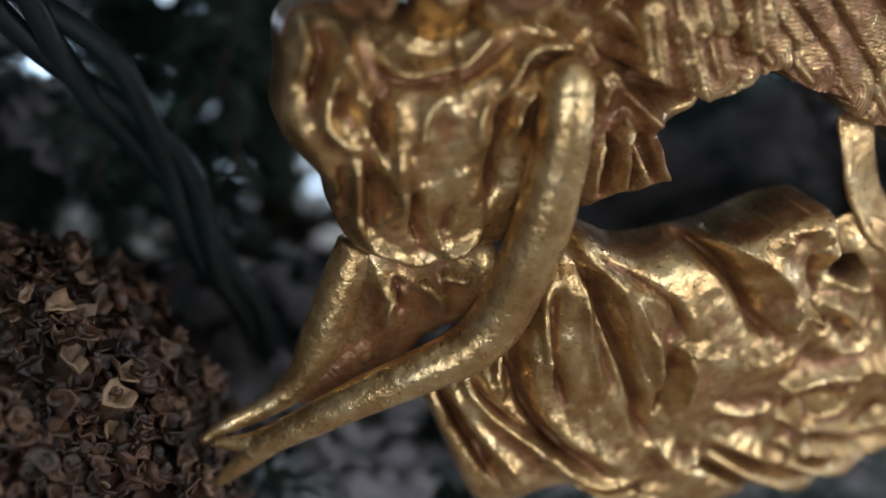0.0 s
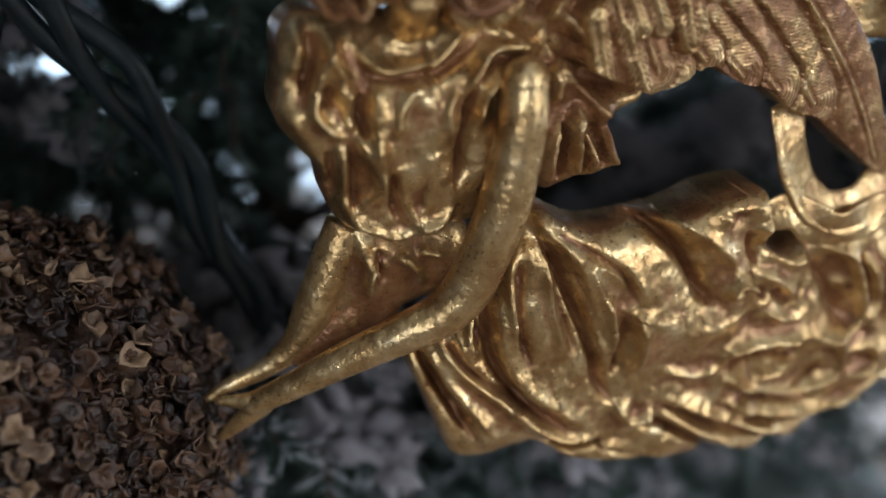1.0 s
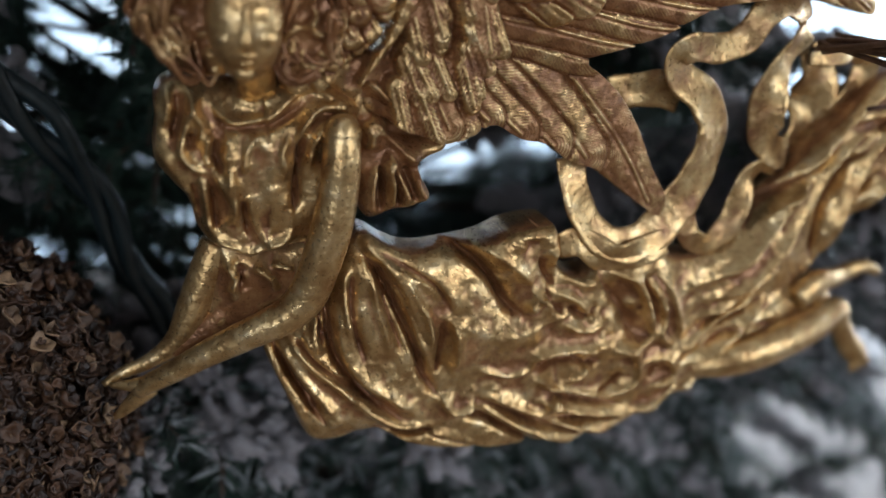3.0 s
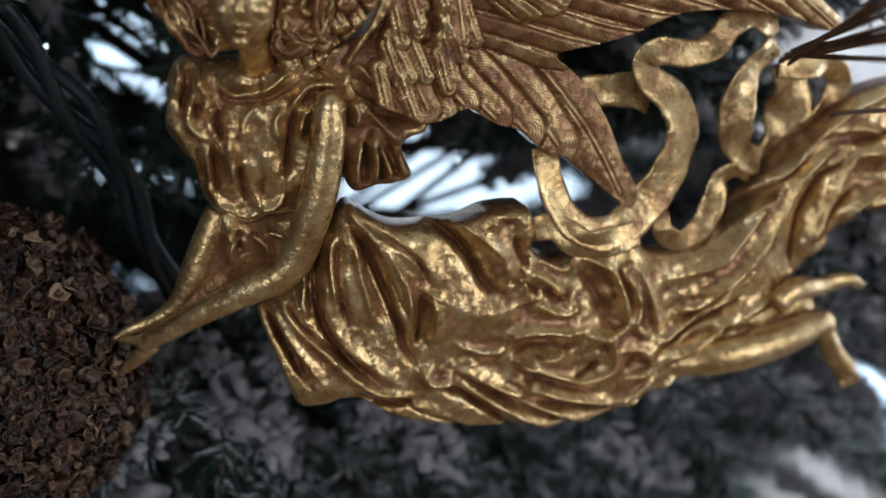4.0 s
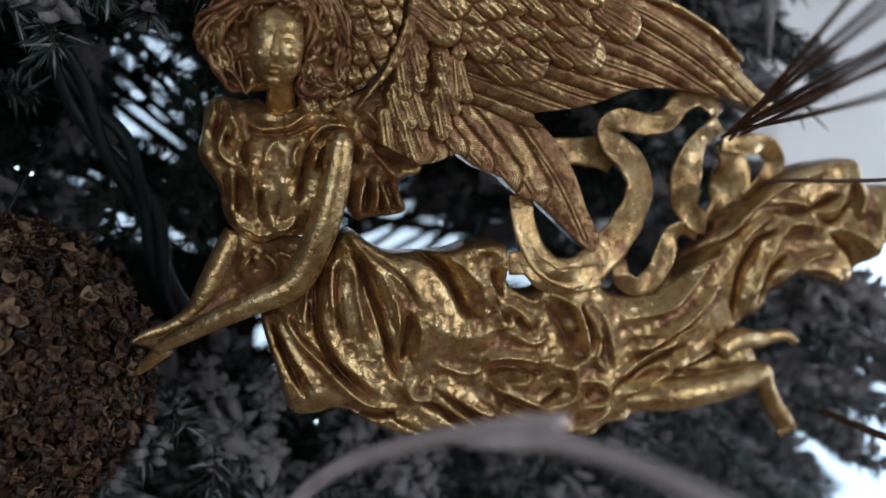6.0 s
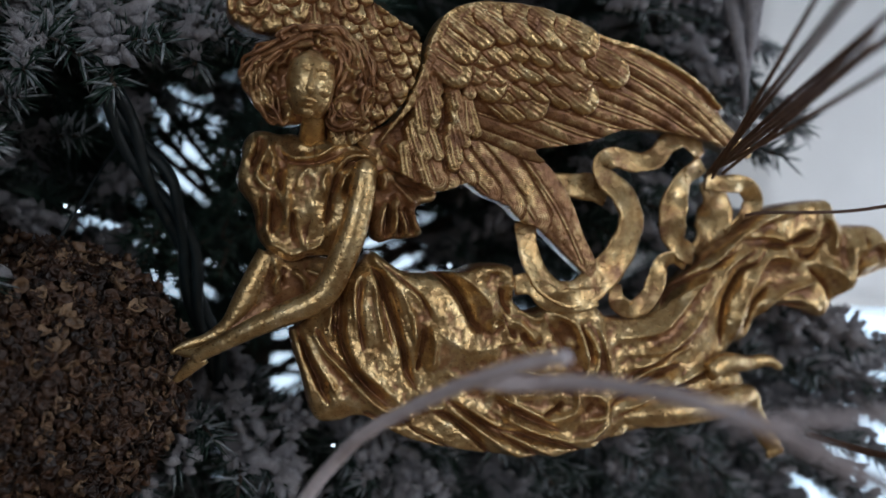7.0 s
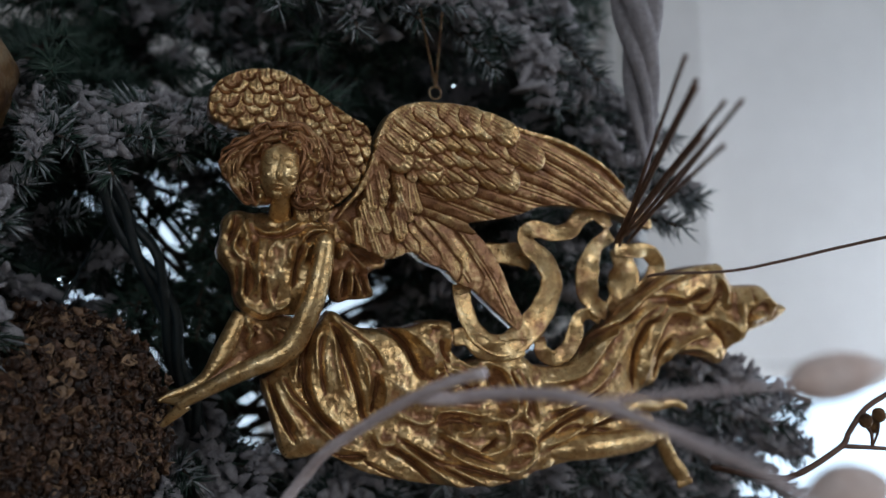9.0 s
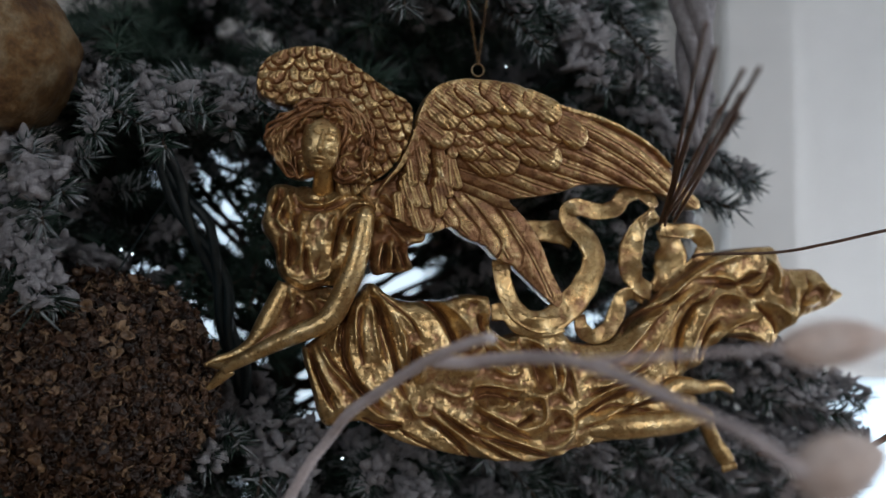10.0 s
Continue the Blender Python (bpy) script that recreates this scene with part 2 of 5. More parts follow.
fold(TORSO_FOLDS, 2.4, 3.4, (-85.1, 65.3), (-84.2, 58.9), (-86.6, 52.3), (-87.9, 46.2), (-86.4, 43.3), (-83, 40.3), (-79.1, 40.2))
fold(TORSO_FOLDS, 3, 3, (-90.7, 65.1), (-90.6, 58.7), (-92.7, 52.4))
fold(TORSO_FOLDS, 2.5, 2.6, (-93.1, 62.4), (-94.2, 55.1), (-94.2, 48.4))
fold(TORSO_FOLDS, 2.6, 3, (-81.4, 65), (-83.7, 57.8), (-81.5, 53.3), (-83.8, 46.5))
fold(TORSO_FOLDS, 2.4, 2.8, (-79.5, 52.1), (-81.2, 46.7), (-80.3, 40.8))
fold(TORSO_FOLDS, 2, -3, (-88.1, 64.1), (-88.1, 56.3), (-90.2, 48.3))
fold(TORSO_FOLDS, 2, -3, (-85.2, 51.6), (-85.7, 46.2))
fold(TORSO_FOLDS, 2, -3.2, (-78, 50.1), (-78.6, 44.6), (-77.1, 39.6))
fold(TORSO_FOLDS, 8, 4, (-94.2, 45.4), (-90.8, 40.3), (-88.3, 34.2))
fold(TORSO_FOLDS, 2.6, 3, (-79.4, 44.5), (-77.8, 36.7), (-74.7, 28.9), (-76.4, 21.4))
fold(TORSO_FOLDS, 2.6, 3, (-83, 39.8), (-82.2, 31.1), (-81.8, 22), (-78.7, 16.9))
fold(TORSO_FOLDS, 2, -3, (-80.5, 38), (-79.6, 29.5), (-79.3, 20.3))
fold(TORSO_FOLDS, 2, -3, (-72, 32.1), (-71.3, 24.5), (-69.5, 17.9))
fold(TORSO_FOLDS, 2, -2.6, (-85.5, 37), (-84.2, 29.7), (-83.7, 22.1))
fold(TORSO_FOLDS, 3.4, 2.8, (-73.9, 52), (-75.5, 46.6), (-75.2, 38.1), (-74, 28.9), (-72.9, 21.2))
fold(TORSO_FOLDS, 15, 5, (-63, 47.5), (-62.4, 40.4), (-63.2, 31.7))
fold(TORSO_FOLDS, 9, 3, (-74.9, 45.1), (-74.5, 38))
fold(TORSO_FOLDS, 2.6, 2.2, (-69.9, 34.6), (-69.3, 26), (-66.7, 19.5), (-63.8, 16.1), (-58.8, 18.2), (-56.2, 24.9))
fold(TORSO_FOLDS, 2.6, -4, (-53.8, 52.7), (-55.1, 45.1), (-56.2, 36.9), (-56.5, 26))
fold(TORSO_FOLDS, 3.2, 3.6, (-35.9, 57.2), (-42.8, 58.9), (-49.6, 57.9), (-54.1, 52.7), (-55.4, 45.5))
fold(TORSO_FOLDS, 3, 3, (-40.6, 53.6), (-47.5, 52.5), (-51.3, 47.3), (-52.4, 39.9))
fold(TORSO_FOLDS, 2, -3, (-42.7, 56.1), (-48.9, 55.3), (-52.5, 50.6))
fold(TORSO_FOLDS, 2.8, 3.4, (-83, 19), (-80.1, 16.5), (-75.8, 15.3), (-70.2, 12.4), (-64.5, 14.8), (-58.8, 15.8), (-55.3, 18.6))
fold(TORSO_FOLDS, 2.4, 2.2, (-64.2, 53.1), (-69.6, 47.8), (-71.1, 39.3))
fold(TORSO_FOLDS, 2.2, 2.2, (-57.6, 51.5), (-60.3, 46), (-58.3, 38.8))
CAPE = [(-34.5, 64.4), (-31, 65.3), (-26.1, 60.4), (-22.2, 57.3), (-16.5, 56), (-11.4, 54.1), (-7.3, 48.9), (-8, 42.4), (-13.2, 40.4), (-16.6, 37.8), (-15.5, 33.5), (-12.8, 27.9), (-14.1, 25.7), (-20.2, 23.8), (-26.2, 23.1), (-32.1, 21.2), (-35.7, 25.2), (-39.1, 40.3), (-39.1, 58.3)]
CAPE_FOLDS = []
fold(CAPE_FOLDS, 3, 4.5, (-39.4, 63), (-33.2, 65), (-28.1, 60.1), (-22.5, 56.3), (-16, 55.5))
fold(CAPE_FOLDS, 2.6, -4, (-34.7, 60), (-29.1, 54.7), (-24.6, 53.2), (-18.4, 53.2))
fold(CAPE_FOLDS, 9, -2.2, (-26.5, 49.1), (-18.1, 47), (-11.3, 45.7))
fold(CAPE_FOLDS, 3, 3, (-33.1, 54.4), (-28.1, 49.2), (-21.3, 42.1), (-16.1, 38.8))
fold(CAPE_FOLDS, 2.6, 3.4, (-32.3, 22.4), (-32.1, 31.6), (-30.2, 40.5))
fold(CAPE_FOLDS, 2.6, 3.4, (-26.2, 24), (-25.7, 32.9), (-28, 41.7))
fold(CAPE_FOLDS, 2.6, 3.2, (-19.7, 24.6), (-21.6, 30.8), (-25.2, 38.1), (-27, 44.7))
fold(CAPE_FOLDS, 2.6, 3, (-14.2, 26.6), (-17.5, 32.3), (-17.7, 37.2))
fold(CAPE_FOLDS, 2.2, -3.4, (-29.2, 23.4), (-29.1, 33.1), (-29.9, 40.1))
fold(CAPE_FOLDS, 2.2, -3.4, (-23.1, 24.5), (-23.7, 32.8), (-25.9, 39.5))
fold(CAPE_FOLDS, 2.2, -3.2, (-16.9, 25.8), (-19.6, 32.4), (-22, 38.7))
fold(CAPE_FOLDS, 3, 3.6, (-34.6, 53.6), (-32.7, 49.4), (-33.2, 43.7))
SKIRT = [(-34.8, 16.9), (-40.6, 9.6), (-50, -4.8), (-63.9, -19.4), (-66.9, -23.5), (-60.3, -41.8), (-53, -60.1), (-43.4, -60.6), (-32.1, -57.6), (-11.6, -65.9), (14, -70.9), (43.5, -74), (72.2, -73), (90.9, -65.4), (113.9, -60.9), (138.5, -56.1), (163.8, -52.2), (173.4, -50.3), (178.8, -42.2), (171.8, -30.6), (158.1, -29.6), (163.8, -18.7), (175.2, -13.6), (179.8, -2.2), (191.1, 3.7), (205.8, 3.6), (221.4, -0), (228.6, 14.1)]
SKIRT += [(241.7, 21.6), (260.1, 30), (269, 39), (254, 43.9), (246.9, 51.8), (226.4, 51.1), (218.3, 62.3), (210.6, 62.6), (188.8, 58), (174, 51.5), (160.5, 41.7), (142.7, 29.4), (129.3, 16.9), (116.4, 4.4), (103.5, -4.6), (85.6, -5.7), (76.9, -0.6), (64.9, 1.4), (50.6, -3.6), (41.6, -5.7), (33.3, -0.4), (31, 13.5), (26.8, 15.8), (15, 14.7), (5.1, 11), (-15.9, 8.8), (-25.8, 11.8)]
SKIRT_FOLDS = []
fold(SKIRT_FOLDS, 2.6, -5, (-42.5, 12.2), (-45.1, 1.3), (-46.9, -12.1), (-44.4, -26.5), (-35.6, -40.5), (-21.9, -52.1))
fold(SKIRT_FOLDS, 4, 3.5, (-44.1, 1.2), (-44.3, -10.4), (-42.6, -22.6), (-37.3, -33.4), (-26.4, -42.4), (-13, -52.8))
fold(SKIRT_FOLDS, 15, 2.4, (-36.1, 4.2), (-35.6, -11.3), (-30.3, -28.4))
fold(SKIRT_FOLDS, 3, -5.5, (-37.5, 13.3), (-30.6, 3.3), (-23.2, -12.9), (-17.6, -26.5), (-15.3, -35.4), (-8.7, -45.4))
fold(SKIRT_FOLDS, 3.6, 4.6, (-39.9, 18.3), (-30.8, 11.2), (-23.6, -1), (-18.6, -15.5), (-15.3, -26.8), (-11.2, -34.6))
fold(SKIRT_FOLDS, 5, 3, (-30.8, 11.2), (-18.8, 2.7), (-7.5, -5.3), (-2.9, -14.1))
fold(SKIRT_FOLDS, 2.2, -3, (-34.5, 14.3), (-22.4, 6.2), (-11.4, -2.4), (-6.8, -11))
fold(SKIRT_FOLDS, 3, 4, (-7.1, -13), (-4.2, -22.2), (-4.8, -35))
fold(SKIRT_FOLDS, 2.4, -4, (-9.2, -14.8), (-9.4, -25.6), (-10.7, -36.2))
fold(SKIRT_FOLDS, 2.4, 2.4, (-16.6, -5.7), (-14, -16.2), (-13.8, -26.6))
fold(SKIRT_FOLDS, 12, 3, (1, -19.4), (11.2, -24.3), (23.2, -22.1))
fold(SKIRT_FOLDS, 3.8, -7, (-17.5, 13.2), (-2.9, 8.2), (7.2, -1), (14, -12.1), (19.7, -16.4))
fold(SKIRT_FOLDS, 6.5, 5, (-16.2, 15.4), (-3.3, 13.7), (10.3, 6.5), (21.6, -3.9), (24.1, -7.9))
fold(SKIRT_FOLDS, 3, 3.5, (20.3, -14.8), (24.1, -11.7), (26.6, -5.5))
fold(SKIRT_FOLDS, 2.8, 4, (19.6, -15.5), (22.9, -8.6), (28.1, -10.5), (32, -15.6))
fold(SKIRT_FOLDS, 2.6, -3.5, (25.4, -5.7), (30.4, -12.8), (35.3, -17.9))
fold(SKIRT_FOLDS, 3.2, 3.6, (-67.3, -20), (-61, -37.2), (-53.7, -54.3))
fold(SKIRT_FOLDS, 2.2, -3.6, (-65.3, -18.5), (-58.5, -33.6), (-49.7, -48.2))
fold(SKIRT_FOLDS, 3, 3.2, (-63.1, -18.8), (-56.4, -31.8), (-46.4, -46), (-42.5, -52.8))
fold(SKIRT_FOLDS, 2.2, -3, (-62.5, -24.5), (-54.4, -42.3), (-47.4, -53.2))
fold(SKIRT_FOLDS, 2.6, 2.4, (-51.8, -44.4), (-47.3, -49.4), (-44.7, -53.6))
fold(SKIRT_FOLDS, 3.4, 3.6, (-60.4, -16.6), (-52.9, -28), (-42.5, -37.8), (-35.5, -45.4))
fold(SKIRT_FOLDS, 2.4, -4, (-57.8, -18.1), (-51.2, -27.4), (-41, -36.3), (-33.4, -43.9))
fold(SKIRT_FOLDS, 2.6, 2.6, (-54.4, -15.2), (-51.1, -25.7), (-40.7, -35.5))
fold(SKIRT_FOLDS, 2.4, -3.5, (-47, -2.3), (-49.3, -11.8), (-48.3, -21.9))
fold(SKIRT_FOLDS, 2.6, 2.4, (-49.6, -9.8), (-51.4, -17.6), (-49.4, -23.9))
fold(SKIRT_FOLDS, 3.4, 3.6, (-37.4, -42.9), (-25.7, -52.6), (-12.1, -55.3))
fold(SKIRT_FOLDS, 2.6, -4.4, (-33.6, -54.7), (-23.6, -58.8), (-10, -57.8))
fold(SKIRT_FOLDS, 4, 3.5, (19.7, 9.1), (11.6, 13.6), (3.9, 15.9))
fold(SKIRT_FOLDS, 3, -3.5, (24, 6.6), (27, -1.9), (31.7, -6.7))
fold(SKIRT_FOLDS, 4, 3, (27.7, 9), (30.5, -0.4))
fold(SKIRT_FOLDS, 9, 4, (16.9, 17.2), (25.1, 14.2), (29.9, 7.7))
fold(SKIRT_FOLDS, 2, 2.2, (9.4, 16.6), (17.3, 13.3), (25.2, 13.1))
fold(SKIRT_FOLDS, 2, 2.2, (12.8, 20.5), (20.7, 17.7), (28.6, 17.6))
fold(SKIRT_FOLDS, 2.2, 2.2, (-34.4, 7.8), (-31.6, -7.8), (-26.4, -25.2))
fold(SKIRT_FOLDS, 2.2, -2.4, (-39.1, 6.4), (-39.7, -8.9), (-35.4, -28.1))
fold(SKIRT_FOLDS, 2.2, 2.4, (-41.1, 9.9), (-42, -2.8), (-39.9, -19.3))
fold(SKIRT_FOLDS, 2.2, 2, (-23.8, 4.4), (-16.5, -9.7), (-12.9, -23))
fold(SKIRT_FOLDS, 2, -2.2, (-27.2, 4.8), (-20.8, -9.2), (-15.9, -22.5))
fold(SKIRT_FOLDS, 2.2, 2.2, (4.1, -35.7), (16.7, -39.7), (25.4, -38))
fold(SKIRT_FOLDS, 2, -2.4, (-31, 5.6), (-28.1, -8.3), (-22.2, -26.4))
SASH_FOLDS = []
fold(SASH_FOLDS, 9, -3.5, (53.7, -12.2), (60.8, -20.1), (64.8, -28.8))
fold(SASH_FOLDS, 4, 4, (50, -3.5), (64.8, -10), (70.8, -22.2), (73.1, -32.3), (64.8, -35), (52.8, -34.6))
fold(SASH_FOLDS, 3.6, 4, (69.8, -8.8), (77.8, -23.8), (77.3, -33.3), (85.5, -40.1))
fold(SASH_FOLDS, 3, 3, (75.3, -7.3), (82.7, -22.5), (88.9, -38.5))
fold(SASH_FOLDS, 2.4, -3.4, (67.3, -8.3), (73.7, -20.6), (74.6, -29.9))
fold(SASH_FOLDS, 3, 4.4, (24.7, -40), (26.5, -33.1), (37.1, -32.1), (50.9, -33.9), (56.2, -32.6))
fold(SASH_FOLDS, 2.4, -4, (26.9, -40.4), (37.5, -38.1), (53.8, -40.4))
fold(SASH_FOLDS, 4, 4, (55.6, -37.6), (65.7, -37.6), (68.5, -49.7), (56.8, -56.4))
fold(SASH_FOLDS, 4, 3.6, (68.7, -43), (81.6, -43.9), (86.1, -52.4), (73.8, -56.5))
fold(SASH_FOLDS, 3.4, 3.4, (89.5, -52.9), (80.9, -63), (70.4, -65.6))
fold(SASH_FOLDS, 2.2, -3.6, (61.8, -45.6), (60.1, -50), (51.4, -55))
fold(SASH_FOLDS, 2.2, -3.4, (75.4, -51.5), (79.8, -47.8))
fold(SASH_FOLDS, 3, 3.4, (101.5, -58.8), (91.9, -66.3), (76.3, -69.4))
fold(SASH_FOLDS, 2.2, 3, (24.9, -42.3), (43.7, -50.7), (61.4, -57.6))
fold(SASH_FOLDS, 2.4, 3, (25.8, -50.4), (45, -59.7), (76.1, -68.3))
fold(SASH_FOLDS, 2.6, -4.4, (22.4, -59.1), (50.5, -64.9), (79.5, -71.9))
fold(SASH_FOLDS, 2, -3, (27.6, -47), (46.8, -55.8), (64.6, -61.5))
fold(SASH_FOLDS, 4, 3.4, (32.7, -2.2), (44.2, -8.3), (50.3, -5.2))
fold(SASH_FOLDS, 3.4, 3.4, (31.4, -8.2), (40.7, -14), (48.9, -24.3))
fold(SASH_FOLDS, 3, 3.2, (35.3, -21.6), (46.9, -26.1), (54.2, -22.1))
fold(SASH_FOLDS, 2.2, -3.2, (36.6, -15.4), (43.8, -20), (50.1, -18))
fold(SASH_FOLDS, 4, 4, (46, -34.9), (44.9, -42.8), (33.6, -42.6))
fold(SASH_FOLDS, 2.4, 3.2, (97.8, -55.2), (113, -46.9), (138.9, -49.4))
fold(SASH_FOLDS, 2.4, -3, (98.2, -45.3), (114, -39.7), (140.2, -43.3))
TRAIN_FOLDS = []
fold(TRAIN_FOLDS, 4.6, 5.4, (85.4, -16.4), (112, -10.6), (128.8, 7), (143.6, 25.4), (162.5, 41.5), (184.8, 53.2), (208.6, 60))
fold(TRAIN_FOLDS, 3, -5.5, (113.6, -0.2), (125.4, 12.2), (144, 22.7), (156.2, 31.3))
fold(TRAIN_FOLDS, 2.4, 2.6, (120.9, 4.9), (131.3, 12.7), (143.9, 19.3))
fold(TRAIN_FOLDS, 4.6, 5.2, (95.2, -23.6), (119.6, -19.2), (134.3, -6.4), (143.1, 7.3), (151.1, 22.7), (167.7, 33.6), (181, 33.9))
fold(TRAIN_FOLDS, 5.5, 6, (161.9, -17.8), (162.7, -1.3), (170.8, 17.2), (179, 30), (194.3, 30.1), (203.3, 26.6))
fold(TRAIN_FOLDS, 2.8, -6, (154.5, -18), (154.8, 1.7), (162.6, 20), (172.7, 27.6))
fold(TRAIN_FOLDS, 3, 4.4, (179.3, -12.8), (183.2, 3.6), (191.4, 12.2), (206.6, 18.3), (212.5, 21.9))
fold(TRAIN_FOLDS, 2.4, -5, (171.8, -12.7), (176.1, 3.9), (183.9, 15.3))
fold(TRAIN_FOLDS, 3, 3.4, (185.3, 6.4), (201, 8.6), (218.6, 2.3))
fold(TRAIN_FOLDS, 2.4, -4, (184.9, -1.4), (195.2, 4.5), (211.4, 5.5))
fold(TRAIN_FOLDS, 3.4, 3.6, (158.5, 38.8), (179.8, 41), (196.3, 37.4), (206.1, 40.6), (212.7, 55.3))
fold(TRAIN_FOLDS, 2.6, -5, (174.5, 34.7), (193, 38.3), (208.4, 46.2))
fold(TRAIN_FOLDS, 3, 3.4, (83.3, -46.6), (105.5, -31.9), (127.7, -24.9))
fold(TRAIN_FOLDS, 3, 3.4, (92.9, -52.4), (116.2, -40.4), (131.5, -27.8))
fold(TRAIN_FOLDS, 2.4, -4, (86.7, -50.2), (109.3, -36.8), (129, -27.1))
fold(TRAIN_FOLDS, 2.4, -4, (93.8, -36.1), (114.2, -26.4), (132.5, -16.5))
fold(TRAIN_FOLDS, 3, 3.4, (96.2, -31), (117.1, -24.4), (135.9, -16.7))
fold(TRAIN_FOLDS, 3.4, 3.6, (110.5, -45.4), (135.1, -33.4), (151.5, -26.2))
fold(TRAIN_FOLDS, 2.4, -4, (117, -45.9), (138.9, -35.9), (156.1, -31.4))
fold(TRAIN_FOLDS, 4.5, 4.4, (209.1, 57.3), (218.1, 46.8), (218.6, 32.8))
fold(TRAIN_FOLDS, 6, 5, (210.5, 30.2), (226.7, 22.5), (227.5, 8.2))
fold(TRAIN_FOLDS, 2.4, -4, (204.5, 27.2), (219.4, 16.5), (223, 5.2))
fold(TRAIN_FOLDS, 2.4, -4, (214.8, 43), (206.8, 32.9), (197, 33))
fold(TRAIN_FOLDS, 3, 3, (160.5, 7), (165.1, 23.3), (177.3, 37))
fold(TRAIN_FOLDS, 2.2, -3, (137.6, -6), (145.7, 8.6), (154.2, 21.9))
fold(TRAIN_FOLDS, 7, 7, (232.4, 35.6), (245.5, 43.9), (258.2, 36.3))
fold(TRAIN_FOLDS, 4, 4, (235.2, 27.1), (250.4, 33.8))
fold(TRAIN_FOLDS, 6, 5, (228, 45.2), (230.7, 28.2), (230.9, 8.3))
fold(TRAIN_FOLDS, 2.6, -5, (238, 47), (237, 30), (234, 16))
LOWER_FOLDS = []
fold(LOWER_FOLDS, 4, 3.6, (-29.4, -57.3), (-14, -66), (2.6, -70.8), (20.2, -76.3))
fold(LOWER_FOLDS, 3, 3.4, (-8.8, -42.7), (-4.4, -50.8), (5.6, -50))
fold(LOWER_FOLDS, 2.6, -4.4, (-2.3, -52.1), (12.2, -58.9), (31.9, -75.5))
fold(LOWER_FOLDS, 3.6, 3.8, (5.3, -50.9), (23.2, -62.2), (42.8, -73.9), (61.1, -81.7))
fold(LOWER_FOLDS, 3, 3.4, (-16.4, -54.5), (-4.1, -63.5), (17.7, -72.4), (41.2, -79.9))
fold(LOWER_FOLDS, 2.4, -3.8, (-14.3, -58.9), (2.3, -67.1), (24.7, -76.2))
fold(LOWER_FOLDS, 3, 3.2, (4.9, -45.3), (22.5, -54.8), (49.2, -68.8), (70.4, -76.1))
fold(LOWER_FOLDS, 2.4, -3.6, (5, -47.6), (27.5, -60.8), (57.6, -75.5))
fold(LOWER_FOLDS, 5, 4, (70.9, -78.9), (88.7, -84), (101.8, -78.6))
fold(LOWER_FOLDS, 3, -3.6, (67.4, -73.9), (86.7, -77.2), (102.9, -73))
fold(LOWER_FOLDS, 3, 3, (43.5, -78.7), (58.2, -79), (74.2, -82.6))
fold(LOWER_FOLDS, 3.4, 3, (27.4, -40.7), (35.3, -51.8), (29.2, -56.4))
ARM = [(-42.5, 51.4, 2, 6.5), (-43.1, 45, 3, 7.3), (-44, 35.1, 3, 7.6), (-46.3, 22.4, 3, 8), (-50.1, 9.1, 2, 7.9), (-54, -0.9, 1, 7.9), (-59.9, -7.1, 1, 7.2), (-70.6, -13, 0, 6.5), (-83, -20.1, -2, 5.7), (-94.8, -27.9, -4, 4.7), (-103.4, -33.7, -6, 4.2), (-107.4, -36.6, -7, 3.6)]
THUMB = [(-103.4, -33.7, -6, 3.1), (-109.2, -34.8, -7, 2.1), (-115.4, -35, -8, 1)]
FINGERS = [(-103.6, -36, -7, 3.4), (-108.5, -41.1, -8, 3), (-112.7, -45.9, -9, 2), (-116.4, -49.2, -9, 0.9)]
FAR_ARM = [(-78.8, 11.8, -16, 5.1), (-82.5, 1.4, -15, 5.9), (-87.6, -11.1, -14, 5.8), (-93.6, -21.7, -13, 4.1), (-102.3, -28.4, -12, 2.7), (-111.1, -32.1, -11, 2.1), (-117.6, -35.9, -10, 1.2)]
LEG = [(96, -55, -6, 3), (112, -52, 0, 7), (133.4, -49.5, 3, 7.6), (158.7, -46.6, 3, 7), (174.4, -43.1, 2, 5.6), (179.3, -50.1, 1, 4.8), (185.7, -59.8, 0, 5), (191.6, -66.4, 0, 5.4), (194.9, -70.8, 1, 4.6)]
FOOT = [(144.3, -30.5, 4, 5), (154.3, -25.5, 4, 5.2), (170.4, -26.2, 3, 4.2), (184.4, -24.4, 2, 3.2), (193.0, -27.8, 2, 1.8)]
RIBBON_WAVE = [(37.1, 36.4, -10, 4.4), (38.1, 26.8, -7, 4.7), (41.9, 17.3, -6, 5.2), (48.8, 8.1, -4, 5.5), (59.7, 4.1, -3, 5.6), (71.1, 7.8, -4, 6.2), (81.6, 17.3, -5, 6.9), (90, 30.3, -6, 7.6), (93, 43.7, -7, 7.9), (86.8, 54.5, -8, 6.9), (77.1, 61.1, -9, 5.2), (73.3, 67.6, -8, 4.3), (79.8, 71.5, -7, 4.3), (92.1, 70.6, -8, 4.3), (103.8, 73.5, -9, 4.4), (109.7, 81.3, -8, 4.4), (116.9, 85.7, -7, 5), (127.1, 82.8, -8, 4.5), (132.3, 77.4, -9, 3.3)]
RIBBON_LOOP = [(133.5, 74.4, -8, 3.9), (122.6, 65.9, -6, 5.1), (116.8, 53.8, -5, 5.6), (116.6, 41.9, -5, 5.7), (123.5, 31.8, -7, 5.7), (135.4, 27.3, -10, 4.9)]
